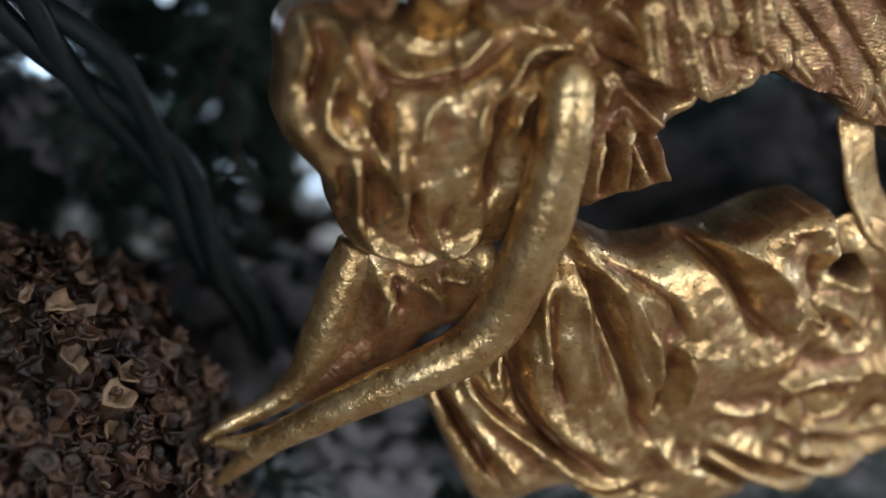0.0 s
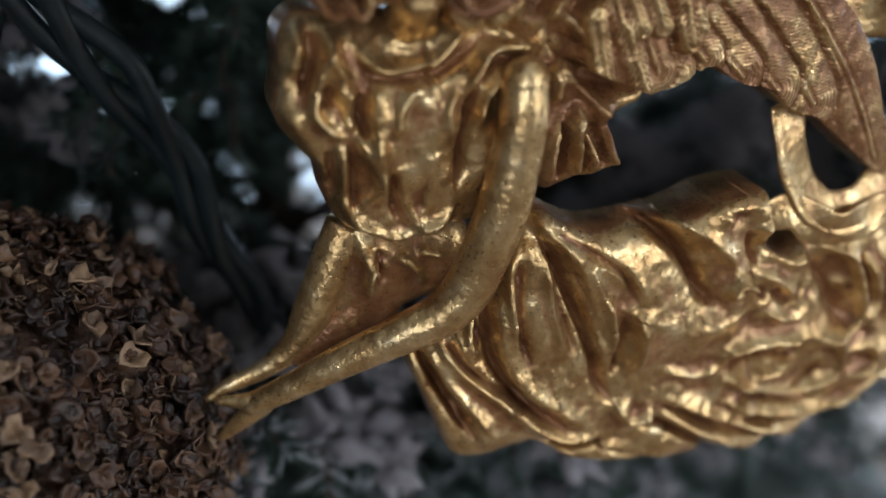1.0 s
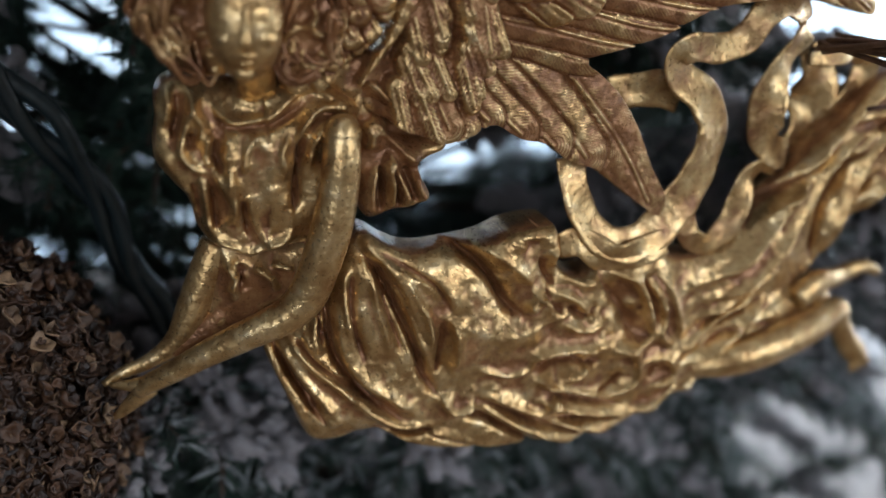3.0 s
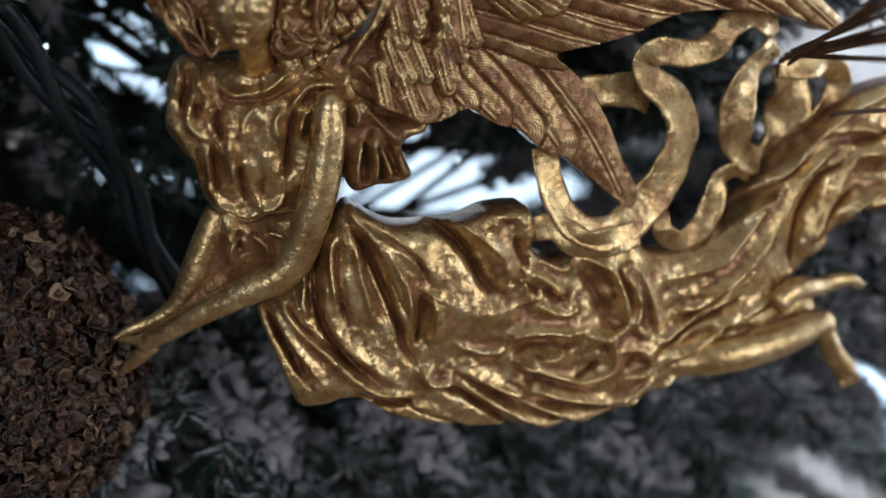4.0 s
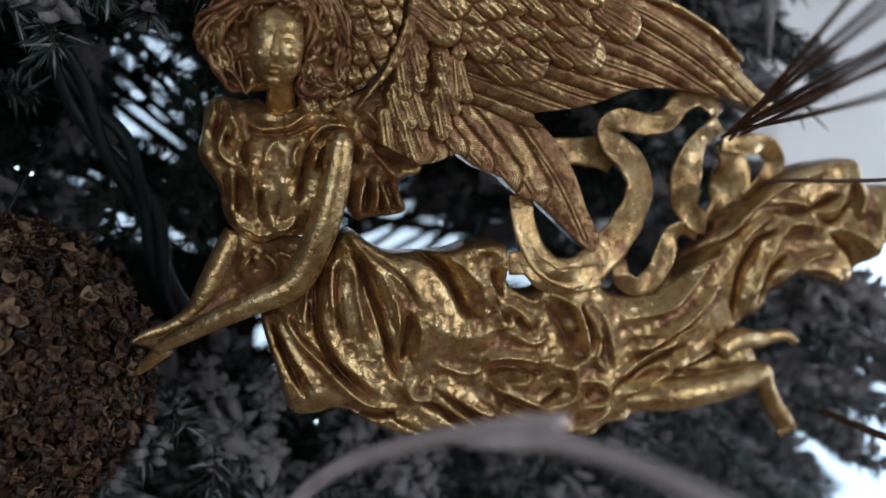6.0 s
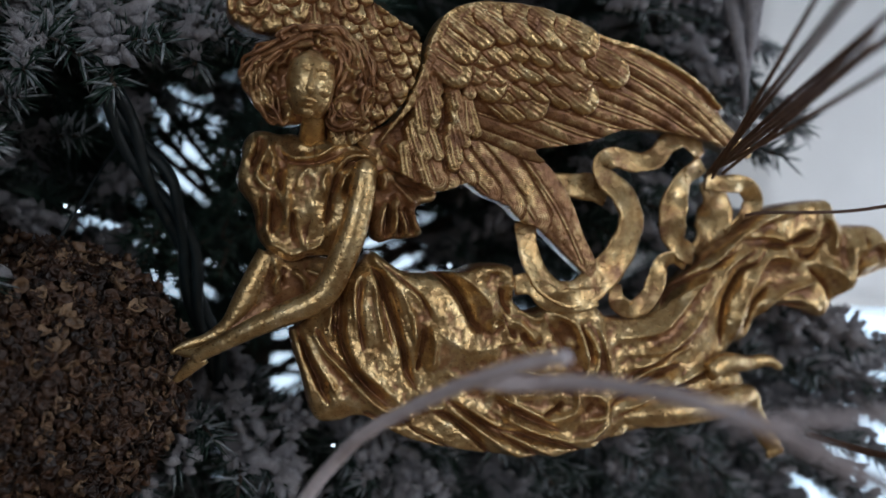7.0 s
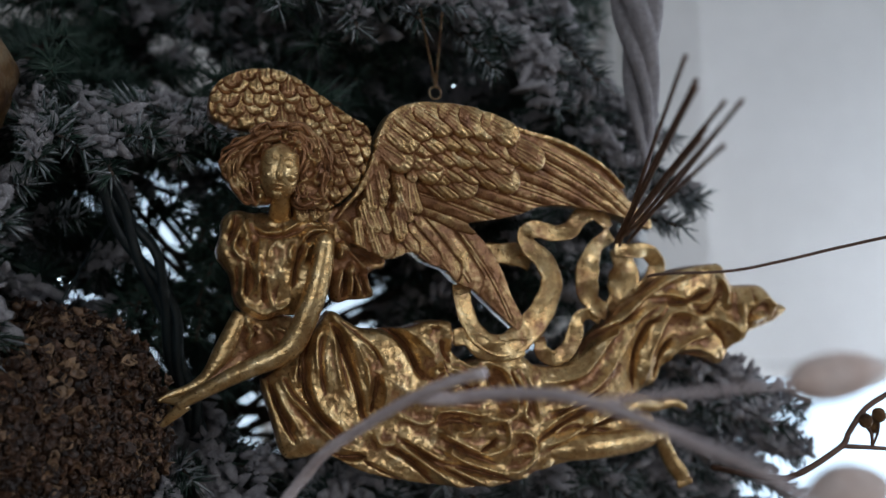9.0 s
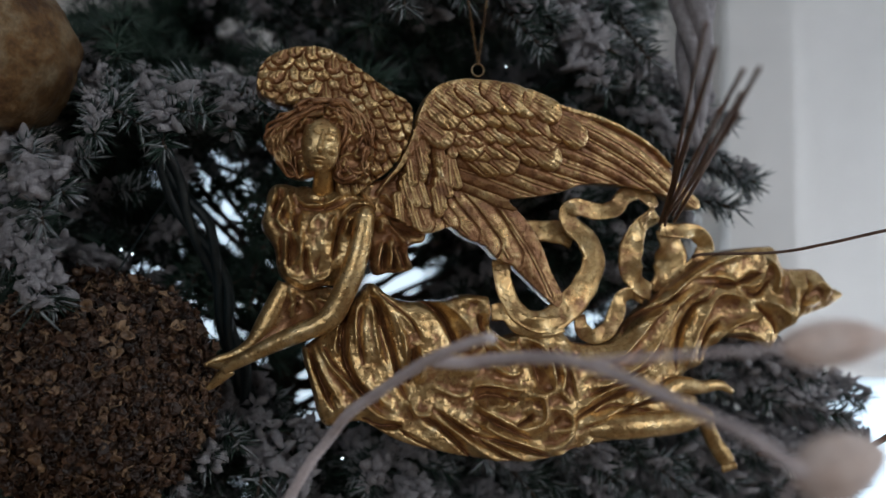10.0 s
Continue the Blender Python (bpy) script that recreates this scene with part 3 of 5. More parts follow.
RIBBON_BACK = [(52.8, 55, -17, 5.1), (63.6, 56.1, -16, 5.2), (73.1, 56.2, -15, 5.6), (81.4, 53.4, -14, 5.2)]
RIBBON_BOW = [(143.7, 67.3, -12, 6.1), (149, 55.4, -14, 8.1), (149.6, 41.2, -15, 8.2), (142.2, 26.6, -14, 6.8)]
RIBBON_BOW_TOP = [(136.9, 65.6, -8, 3.6), (147.8, 65.5, -6, 4), (162.1, 66.4, -7, 4.1), (172.6, 59.8, -9, 4.4), (169.2, 49.9, -10, 4.7), (157.6, 38.8, -11, 4.4)]
RIBBON_CURL = [(130.5, 22.2, -9, 2.5), (121.9, 25.4, -7, 3), (113.3, 22.5, -6, 3.9), (110.1, 12.8, -5, 4.1), (105.3, 3.1, -5, 4.1), (96.5, -1.4, -5, 4), (89.1, 2.3, -6, 3.5), (87.9, 10.2, -8, 2.6)]
RIBBON_TIE = [(32.8, 7.1, -4, 3.8), (40.8, 7.7, -3, 4.4), (51.3, 1.6, -1, 5), (62.3, 1.4, -1, 5.1), (75.4, 4.2, -2, 3.9)]
WING = [(-46.1, 67.5), (-31.9, 75.1), (-25.4, 86.5), (-20.7, 100.8), (-18, 113.4), (-12.4, 124.9), (-0.5, 131.2), (15.1, 133.4), (38, 133.1), (62.3, 126.4), (91.1, 123.5), (118.3, 115.7), (135.2, 106.7), (146.8, 95), (161.8, 86.2), (159.1, 79.7), (141.8, 83.5), (121.4, 86.5), (98.5, 86.7), (80.6, 84.3), (67.2, 78.4), (53.9, 74.2), (36.6, 69.9), (44.3, 63.8), (52.5, 56.3), (60.1, 45.2), (66, 33.2), (74.3, 20.3), (73.7, 12.8), (65, 17.6), (52, 27.2), (42.5, 34), (36, 35.8), (31.7, 38.2), (25.2, 43.3), (16.4, 45.8), (11.5, 48.1), (4.9, 51.5), (-2.8, 48.1), (-9.6, 46.3), (-18.2, 49.5), (-29.8, 54.1), (-40.8, 59)]
PRIMARIES = []
fold(PRIMARIES, 5.5, 0, (29.4, 116.6), (62.6, 119.9), (107.2, 107.3), (156, 82))
fold(PRIMARIES, 5.5, 0, (23.5, 111.1), (63.2, 113.6), (100.1, 103), (141, 85.7))
fold(PRIMARIES, 6, 0, (20.8, 106.1), (57.2, 104.9), (93.3, 97.2), (126.9, 85.5))
fold(PRIMARIES, 6, 0, (14.9, 100.6), (51.3, 96.1), (83.1, 90.9), (105.5, 86.5))
fold(PRIMARIES, 6.5, 0, (12.2, 95.6), (45.2, 90.6), (69.5, 85.9), (83.7, 84.6))
fold(PRIMARIES, 6.5, 0, (6.4, 90.3), (32.5, 85.8), (52.9, 80.6), (66.8, 78.6))
fold(PRIMARIES, 6.5, 0, (0.7, 85), (23.3, 80), (40, 75.9), (51.9, 73.9))
fold(PRIMARIES, 6.5, 0, (-1.9, 80), (17.3, 76.2), (30.6, 71.6), (38.9, 70.5))
TERTIALS = []
fold(TERTIALS, 11, 0, (22.4, 74.7), (37.2, 59.2), (52.8, 41.1), (66.7, 19.4))
fold(TERTIALS, 10, 0, (11.5, 68.8), (26.9, 54), (39.3, 38))
fold(TERTIALS, 9, 0, (3.2, 66.1), (12.7, 57.5), (26.4, 43.1))
fold(TERTIALS, 8, 0, (-2.3, 65.1), (3.3, 58.4), (14.6, 47.9))
fold(TERTIALS, 7, 0, (-6.2, 67.3), (-4, 60), (3.1, 52.8))
fold(TERTIALS, 6, 0, (-11, 66.7), (-8.9, 58.7), (-4.2, 50.6))
fold(TERTIALS, 6, 0, (-16, 68.4), (-14, 60.5), (-10.1, 51.5))
WING_LEADING = [(-37.2, 65.3), (-26.3, 83.1), (-20, 99.1), (-17.1, 113.2), (-12, 123), (-0.8, 128.9), (18, 131.6), (40.9, 130), (65.1, 125.5), (94, 121.7), (121.5, 113), (138.5, 103)]
FAR_WING = [(-104.5, 113.7), (-105.9, 124.6), (-100.8, 133.5), (-90.9, 139.4), (-78.6, 142), (-67.9, 140.8), (-57.2, 135.5), (-46.2, 129.1), (-35.1, 122.7), (-24, 117.4), (-21.1, 109.8), (-23.5, 92.2), (-31.6, 78), (-40.1, 70.4), (-50, 62), (-61, 66), (-62, 94.4), (-65.5, 109.3), (-83, 107.2), (-95.6, 108.3)]
HAIR = [(-96.9, 92), (-92, 97.1), (-85.7, 103.5), (-78.5, 106.9), (-68.7, 108.6), (-58.5, 106.8), (-50.5, 103.9), (-43.4, 95.7), (-40.9, 83), (-45.1, 72.1), (-55, 68.4), (-61.9, 75.4), (-72.6, 69.1), (-82.6, 69.3), (-87.9, 73.9), (-93.9, 80.8)]
WAIST = [(-79.4, 13), (-68.6, 11.6), (-53.7, 12.2), (-47.6, 7.5), (-48.2, -2.8), (-55.2, -8.4), (-66.2, -12.8), (-75.6, -20.3), (-84.9, -21.4), (-87.5, -13.9), (-83, -0.1)]
WAIST_FOLDS = []
fold(WAIST_FOLDS, 2.4, 2.6, (-77.2, 7.3), (-75.2, 2.1), (-77.1, -2.9))
fold(WAIST_FOLDS, 2.4, 2.6, (-71.4, 5.2), (-75.2, 0.4), (-74.8, -6.6))
fold(WAIST_FOLDS, 2.4, 2.4, (-69.2, 5.9), (-63.3, 1.3), (-61.9, -4.1))
fold(WAIST_FOLDS, 2, -2.5, (-72.8, 7), (-72.4, -3.2))
fold(WAIST_FOLDS, 2.2, 2.2, (-63.3, 6.4), (-55.8, 4.1))
FAR_SLEEVE = [(-67.7, -2.6, -14, 7.1), (-74.3, -11.4, -13, 7.3), (-84.1, -19.3, -12, 5.6), (-95.3, -24.8, -11, 3)]
LOCKS = []
fold(LOCKS, 2.4, 0, (-70.9, 105.7), (-79.2, 103.2), (-88.4, 97.9), (-95.6, 92.1), (-96.4, 85.3), (-91.6, 79.8), (-85.4, 78))
fold(LOCKS, 2.4, 0, (-71.9, 103.6), (-81.4, 100), (-89.2, 92.8), (-89.7, 85.3), (-85.6, 79.5), (-83.3, 73.5))
fold(LOCKS, 2.4, 0, (-74.1, 105.8), (-84, 102.2), (-90.9, 98.9), (-94, 93.5))
fold(LOCKS, 2.4, 0, (-96.6, 87), (-92.7, 78.7), (-86.3, 73.9), (-81, 69.5), (-78.8, 72.2))
fold(LOCKS, 2.4, 0, (-90.2, 91.4), (-91.6, 85.1), (-88.1, 81.2), (-84.1, 82.6))
fold(LOCKS, 2.4, 0, (-69.7, 106.4), (-61, 104.9), (-55.4, 98), (-55.8, 89.1), (-52.2, 82), (-54.5, 74.1))
fold(LOCKS, 2.4, 0, (-65.9, 104.3), (-58.7, 98.9), (-57.9, 90.2), (-59.7, 82.4), (-56.4, 73.9), (-49.4, 73.4), (-46.9, 78.8))
fold(LOCKS, 2.4, 0, (-62.3, 106), (-51.9, 101), (-48.6, 92.5), (-50.4, 84.7), (-46.1, 78.9))
fold(LOCKS, 2.4, 0, (-67.4, 107.2), (-62.7, 109.8), (-54.8, 105.7), (-46.5, 96.6), (-45.2, 87.9))
fold(LOCKS, 2.4, 0, (-51.7, 70.7), (-56.5, 68.9), (-59.3, 72.3), (-55.9, 76.5))
fold(LOCKS, 2.4, 0, (-77.1, 106.7), (-72.4, 109.1), (-66.3, 108.8), (-62.4, 106.8))
fold(LOCKS, 2.4, 0, (-84.1, 103.4), (-79.6, 107.2), (-74.6, 105.8))
fold(LOCKS, 2.4, 0, (-45.6, 86.6), (-46.8, 78.3), (-43.2, 74.1))
NECK = [(-67.2, 78.6, 4, 6.5), (-66.4, 73.0, 1, 5.6), (-65.7, 67.5, -4, 5.6), (-65.0, 60.4, -11, 7), (-65.6, 57.0, -15, 8)]
FACE = [(-69.8, 94.1, 13, 9.3), (-70.1, 85.1, 14, 10.2), (-69.9, 77.7, 14, 8.6), (-70.4, 71.9, 13, 5.2)]


def smooth_line(pts, step=1.5, closed=False):
    """A Catmull-Rom line through the points (rows of any length), sampled about every step."""
    p = np.array(pts, float)
    p = np.vstack([p[-1], p, p[0], p[1]]) if closed else np.vstack([2 * p[0] - p[1], p, 2 * p[-1] - p[-2]])
    rows = []
    for i in range(1, len(p) - 2):
        a, b, c, d = p[i - 1:i + 3]
        n = max(2, int(np.linalg.norm((c - b)[:2]) / step))
        for s in np.arange(n) / n:
            rows.append(0.5 * (2 * b + (c - a) * s + (2 * a - 5 * b + 4 * c - d) * s ** 2 + (3 * b - a - 3 * c + d) * s ** 3))
    if not closed:
        rows.append(p[-2])
    return np.array(rows)


def nearest(U, V, line, closed=False):
    """Distance of each grid point from a line, the way along it (0 to 1), the side, and the nearest point."""
    a = line
    b = np.roll(line, -1, axis=0) if closed else line[1:]
    a = a if closed else a[:-1]
    best = np.full(U.shape, 1e9)
    along, side, nu, nv = (np.zeros(U.shape) for _ in range(4))
    for i, (p, q) in enumerate(zip(a, b)):
        e = q[:2] - p[:2]
        k = np.clip(((U - p[0]) * e[0] + (V - p[1]) * e[1]) / max(1e-9, e @ e), 0, 1)
        cu, cv = p[0] + k * e[0], p[1] + k * e[1]
        d = np.hypot(U - cu, V - cv)
        m = d < best
        best = np.where(m, d, best)
        along = np.where(m, (i + k) / len(a), along)
        side = np.where(m, np.sign(e[0] * (V - p[1]) - e[1] * (U - p[0])), side)
        nu, nv = np.where(m, cu, nu), np.where(m, cv, nv)
    return best, along, side, nu, nv


def blurred(H, n):
    for _ in range(n):
        P = np.pad(H, 1, mode="edge")
        H = (P[:-2, 1:-1] + P[2:, 1:-1] + P[1:-1, :-2] + P[1:-1, 2:] + 2 * H) / 6
    return H


def value_noise(U, V, size, seed):
    """Smooth noise from -1 to 1, of that size in mm."""
    rng = np.random.RandomState(seed)
    g = rng.uniform(-1, 1, (64, 64))
    x, y = U / size + 500, V / size + 500
    i, j = np.floor(x).astype(int), np.floor(y).astype(int)
    fx, fy = x - i, y - j
    fx, fy = fx * fx * (3 - 2 * fx), fy * fy * (3 - 2 * fy)
    at = lambda a, b: g[a % 64, b % 64]
    return (at(i, j) * (1 - fx) + at(i + 1, j) * fx) * (1 - fy) + (at(i, j + 1) * (1 - fx) + at(i + 1, j + 1) * fx) * fy


class Cast:
    """Gathers the shells of one cast figure into one mesh."""

    def __init__(self):
        self.verts, self.faces, self.hollow, self.count = [], [], [], 0

    def add(self, verts, faces, hollow=None):
        self.verts.append(np.asarray(verts, float))
        self.faces += [tuple(int(i) + self.count for i in f) for f in faces]
        self.hollow.append(np.zeros(len(verts)) if hollow is None else np.asarray(hollow, float))
        self.count += len(verts)

    def shell(self, outline, shape, base, back, step=0.6, browner=0.0):
        """A relief: its outline, a function that gives the height inside it, and its back."""
        edge = smooth_line(outline, 1.2, True)
        u = np.arange(edge[:, 0].min() - step * 2, edge[:, 0].max() + step * 2, step)
        v = np.arange(edge[:, 1].min() - step * 2, edge[:, 1].max() + step * 2, step)
        U, V = np.meshgrid(u, v, indexing="ij")
        inside = np.zeros(U.shape, bool)
        for p, q in zip(edge, np.roll(edge, -1, axis=0)):
            if p[1] != q[1]:
                inside ^= ((p[1] > V) != (q[1] > V)) & (U < (q[0] - p[0]) * (V - p[1]) / (q[1] - p[1]) + p[0])
        D, _, _, NU, NV = nearest(U, V, edge, True)
        H = shape(U, V, np.where(inside, D, 0)) + base
        # more red-brown ground in the hollows, less on the ridges, plus an even shift
        hollow = np.clip((blurred(H, 70) - H) * 0.16 + (blurred(H, 10) - H) * 0.3, -0.24, 0.36) + browner
        H = H + bend(U)
        cells = inside[:-1, :-1] | inside[1:, :-1] | inside[:-1, 1:] | inside[1:, 1:]
        used = np.zeros(U.shape, bool)
        for a in (0, 1):
            for b in (0, 1):
                used[a:U.shape[0] - 1 + a, b:U.shape[1] - 1 + b] |= cells
        out = used & ~inside
        U, V = np.where(out, NU, U), np.where(out, NV, V)
        index = np.full(U.shape, -1)
        index[used] = np.arange(used.sum())
        n = int(used.sum())
        i, j = np.nonzero(cells)
        quads = np.stack([index[i, j], index[i + 1, j], index[i + 1, j + 1], index[i, j + 1]], 1)
        front = np.stack([U[used], V[used], H[used]], 1)
        behind = np.stack([U[used], V[used], np.minimum(H[used] - 1.0, back + bend(U[used]))], 1)
        edges = np.concatenate([quads[:, [k, (k + 1) % 4]] for k in range(4)])
        key = np.sort(edges, 1)
        _, first, times = np.unique(key[:, 0] * 10 ** 7 + key[:, 1], return_index=True, return_counts=True)
        rim = edges[first[times == 1]]
        walls = np.stack([rim[:, 1], rim[:, 0], rim[:, 0] + n, rim[:, 1] + n], 1)
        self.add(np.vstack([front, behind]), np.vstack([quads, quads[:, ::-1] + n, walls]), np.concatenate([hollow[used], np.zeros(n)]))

    def sweep(self, rows, flat=1.0, around=14, step=1.5, twist=0.0, wave=0.0, hollow=-0.16, dish=0.0):
        """A limb or a band along rows of (u, v, height, half width)."""
        line = smooth_line(rows, step)
        c = np.column_stack([line[:, 0], line[:, 1], line[:, 2] + bend(line[:, 0])])
        tang = np.gradient(c, axis=0)
        tang /= np.linalg.norm(tang, axis=1)[:, None] + 1e-9
        verts, faces = [], []
        m = len(c)
        for k in range(m):
            side = np.cross(tang[k], (0, 0, 1))
            side /= np.linalg.norm(side) + 1e-9
            up = np.cross(side, tang[k])
            tw = twist * math.sin(k / m * 9.0)
            s2, u2 = side * math.cos(tw) + up * math.sin(tw), up * math.cos(tw) - side * math.sin(tw)
            r = line[k, 3] * (1 + wave * math.sin(k * 0.5))
            for a in range(around):
                w = 2 * math.pi * a / around
                x, y = math.cos(w), math.sin(w)
                verts.append(c[k] + s2 * r * x + u2 * (r * flat * y - dish * r * (1 - x * x) * (1 if y > 0 else 0)))
        for k in range(m - 1):
            for a in range(around):
                b = (a + 1) % around
                faces.append((k * around + a, k * around + b, (k + 1) * around + b, (k + 1) * around + a))
        for k, way in ((0, -1), (m - 1, 1)):
            ring = [k * around + a for a in range(around)]
            faces.append(ring if way > 0 else ring[::-1])
        self.add(verts, faces, np.full(len(verts), hollow))

    def blob(self, u, v, h, ru, rv, rh, turn=0.0):
        """An egg-shaped swelling."""
        verts, faces = [], []
        ct, st = math.cos(turn), math.sin(turn)
        for i in range(13):
            a = math.pi * i / 12
            for k in range(18):
                w = 2 * math.pi * k / 18
                x, y = ru * math.sin(a) * math.cos(w), rv * math.sin(a) * math.sin(w)
                verts.append((u + x * ct - y * st, v + x * st + y * ct, h + bend(u) + rh * math.cos(a)))
        for i in range(12):
            for k in range(18):
                q = (k + 1) % 18
                faces.append((i * 18 + k, (i + 1) * 18 + k, (i + 1) * 18 + q, i * 18 + q))
        self.add(verts, faces, np.full(len(verts), -0.12))


def cushion(D, radius, rise):
    return rise * np.sqrt(np.clip(1 - (1 - np.clip(D / radius, 0, 1)) ** 2, 0, 1))


def folded(U, V, H, folds, sharp=0.55):
    """Adds ridges and grooves along lines; ridges fall off more steeply on one side, like cloth."""
    for width, rise, line in folds:
        ln = smooth_line(line, 2.0)
        m = (U > ln[:, 0].min() - 3 * width) & (U < ln[:, 0].max() + 3 * width) & (V > ln[:, 1].min() - 3 * width) & (V < ln[:, 1].max() + 3 * width)
        if not m.any():
            continue
        d, s, side, _, _ = nearest(U[m], V[m], ln)
        w = width * np.where(side > 0, 0.85, 0.45)
        fade = np.clip(np.minimum(s, 1 - s) * 5, 0.1, 1) if width < 8 else 1.0
        profile = np.exp(-(d / w) ** 1.35) if rise > 0 else np.exp(-d / (0.6 * w))
        H[m] += rise * sharp * (2.1 if rise > 0 else 3.0) * fade * profile
    return H


def feather(U, V, H, line, width, level, lift, barb=0.2, slant=True, over=False):
    """Lays one feather over the relief: domed, with a shaft and slanting barbs, its tip lifted."""
    ln = smooth_line(line, 2.0)
    length = np.sum(np.hypot(*np.diff(ln[:, :2], axis=0).T))
    m = (U > ln[:, 0].min() - width) & (U < ln[:, 0].max() + width) & (V > ln[:, 1].min() - width) & (V < ln[:, 1].max() + width)
    if not m.any():
        return
    d, s, side, _, _ = nearest(U[m], V[m], ln)
    x = np.clip(d / width, 0, 1)
    h = level + lift * s + 2.7 * np.sqrt(1 - x ** 2 * 0.98) + 0.5 * np.exp(-(d / 0.7) ** 2)
    grain = np.sin((s * length - 1.3 * d) * 4.0 + 0.6 * side) if slant else np.sin(((V[m] - ln[0, 1]) * (ln[-1, 0] - ln[0, 0]) - (U[m] - ln[0, 0]) * (ln[-1, 1] - ln[0, 1])) / length * (3.6 - 1.2 * s))
    h += barb * grain * np.clip(x * 3, 0, 1) - 0.5 * np.exp(-((d - 0.9) / 0.45) ** 2)
    if over:
        h -= 0.9 * np.exp(-((x - 1) / 0.1) ** 2)
    H[m] = np.where(d < width, h if over else np.maximum(H[m], h), H[m])


angel = Cast()


def wing_shape(U, V, D):
    rng = np.random.RandomState(5)
    H = cushion(D, 4, 2.0)
    for k, (w, _, line) in enumerate(TERTIALS):
        feather(U, V, H, line, w, 0.5 + 0.8 * k, 1.0, 0.26, True, True)
    for k, (w, _, line) in reversed(list(enumerate(PRIMARIES))):
        feather(U, V, H, line, w, 4.6 - 0.42 * k, 1.2, 0.24, True, True)
    lead = smooth_line(WING_LEADING, 1.0)
    way = np.gradient(lead, axis=0)
    way /= np.linalg.norm(way, axis=1)[:, None]
    inward = np.column_stack([way[:, 1], -way[:, 0]])
    # rows of coverts, the lowest first
    for row in range(4, -1, -1):
        off = 3.5 + row * 7.8
        reach = (0.2, (0.60, 0.63, 0.60, 0.55, 0.47)[row])
        for k in np.arange(reach[0] * len(lead), reach[1] * len(lead), 12.5):
            k = int(k + (row % 2) * 6)
            if k >= len(lead):
                continue
            p = lead[k] + inward[k] * off
            slope = radians(-24 - rng.uniform(0, 8) - 26 * max(0, 0.45 - k / len(lead)))
            ln = 10.5 + row * 1.0
            q = p + np.array([math.cos(slope), math.sin(slope)]) * ln
            feather(U, V, H, [tuple(p), tuple((p + q) / 2 + (0, 0.4)), tuple(q)], 7.6, 8.0 - 0.95 * row + rng.uniform(-0.2, 0.2), 3.4, 0.16, False, True)
    # shaggy down near the shoulder
    for k in range(46):
        f = rng.uniform(0, 0.42)
        p = lead[int(f * len(lead))] + inward[int(f * len(lead))] * rng.uniform(2, 30 - 22 * f)
        slope = radians(-75 + 40 * f + rng.uniform(-14, 14))
        q = p + np.array([math.cos(slope), math.sin(slope)]) * rng.uniform(11, 16)
        feather(U, V, H, [tuple(p), tuple((p + q) / 2), tuple(q)], 2.9, 5.2 - 0.06 * (p[1] < 40) * 20 + rng.uniform(0, 2), 1.6, 0.4)
    d, s, _, _, _ = nearest(U, V, lead)
    lw = 4.2 * (1 - 0.8 * s) * np.clip(s * 7, 0.15, 1)
    H = np.maximum(H, 8.8 + 1.4 * np.sqrt(np.clip(1 - (d / lw) ** 2, 0, 1)) + 0.45 * value_noise(s * 260 + d * 2, d * 3, 2.0, 17) - 4.6 * s ** 2 - np.where(d < lw, 0, 50))
    return H + 0.25 * value_noise(U, V, 2.5, 3)


angel.shell(WING, wing_shape, -8, -16, 0.45, 0.18)


def far_wing_shape(U, V, D):
    """Rows of rounded scale feathers, each row lapping over the one below."""
    rng = np.random.RandomState(8)
    H = cushion(D, 22, 8)
    step = U[1, 0] - U[0, 0]
    for row in range(15):
        base = V.min() + 3 + row * 6.0
        for k in range(14):
            u = U.min() + (k + 0.5 * (row % 2)) * 7.2 + rng.uniform(-1.2, 1.2)
            p = np.array([u, base + 0.10 * (u + 60) * (u < -60) + rng.uniform(-1.2, 1.2)])
            slope = radians(-118 + 62 * np.clip((u + 105) / 75, 0, 1) + rng.uniform(-10, 10))
            q = p + np.array([math.cos(slope), math.sin(slope)]) * rng.uniform(8, 11)
            i, j = int((p[0] - U[0, 0]) / step), int((p[1] - V[0, 0]) / step)
            i, j = min(max(i, 0), U.shape[0] - 1), min(max(j, 0), U.shape[1] - 1)
            feather(U, V, H, [tuple(p), tuple((p + q) / 2), tuple(q)], rng.uniform(4.0, 5.2), cushion(D[i, j], 22, 8) - 2.4 + rng.uniform(0, 0.5), 2.6, 0.22, True, True)
    return np.where(D > 0, H, 0) + 0.35 * value_noise(U, V, 2.0, 9)


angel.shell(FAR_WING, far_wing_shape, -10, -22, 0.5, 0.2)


def hair_shape(U, V, D):
    rng = np.random.RandomState(11)
    H = cushion(D, 10, 8) + 0.6 * value_noise(U, V, 4, 2)
    for k in range(120):
        c = np.array([rng.uniform(U.min(), U.max()), rng.uniform(V.min(), V.max())])
        a0, r = rng.uniform(0, 6.28), rng.uniform(1.8, 4.6)
        turn = rng.choice((-1, 1))
        line = [(c[0] + r * (1 - 0.1 * q) * math.cos(a0 + turn * q * 0.75), c[1] + r * (1 - 0.1 * q) * math.sin(a0 + turn * q * 0.75)) for q in range(6)]
        H = folded(U, V, H, [(1.7, 2.0, line)])
    return H


angel.shell(HAIR, hair_shape, 0, -16, 0.5, 0.26)
angel.sweep(NECK, 0.9)


def cape_shape(U, V, D):
    return folded(U, V, cushion(D, 4, 3.5) + 0.5 * value_noise(U, V, 6, 4), CAPE_FOLDS, 0.7)


angel.shell(CAPE, cape_shape, -9, -16, 0.6, 0.3)


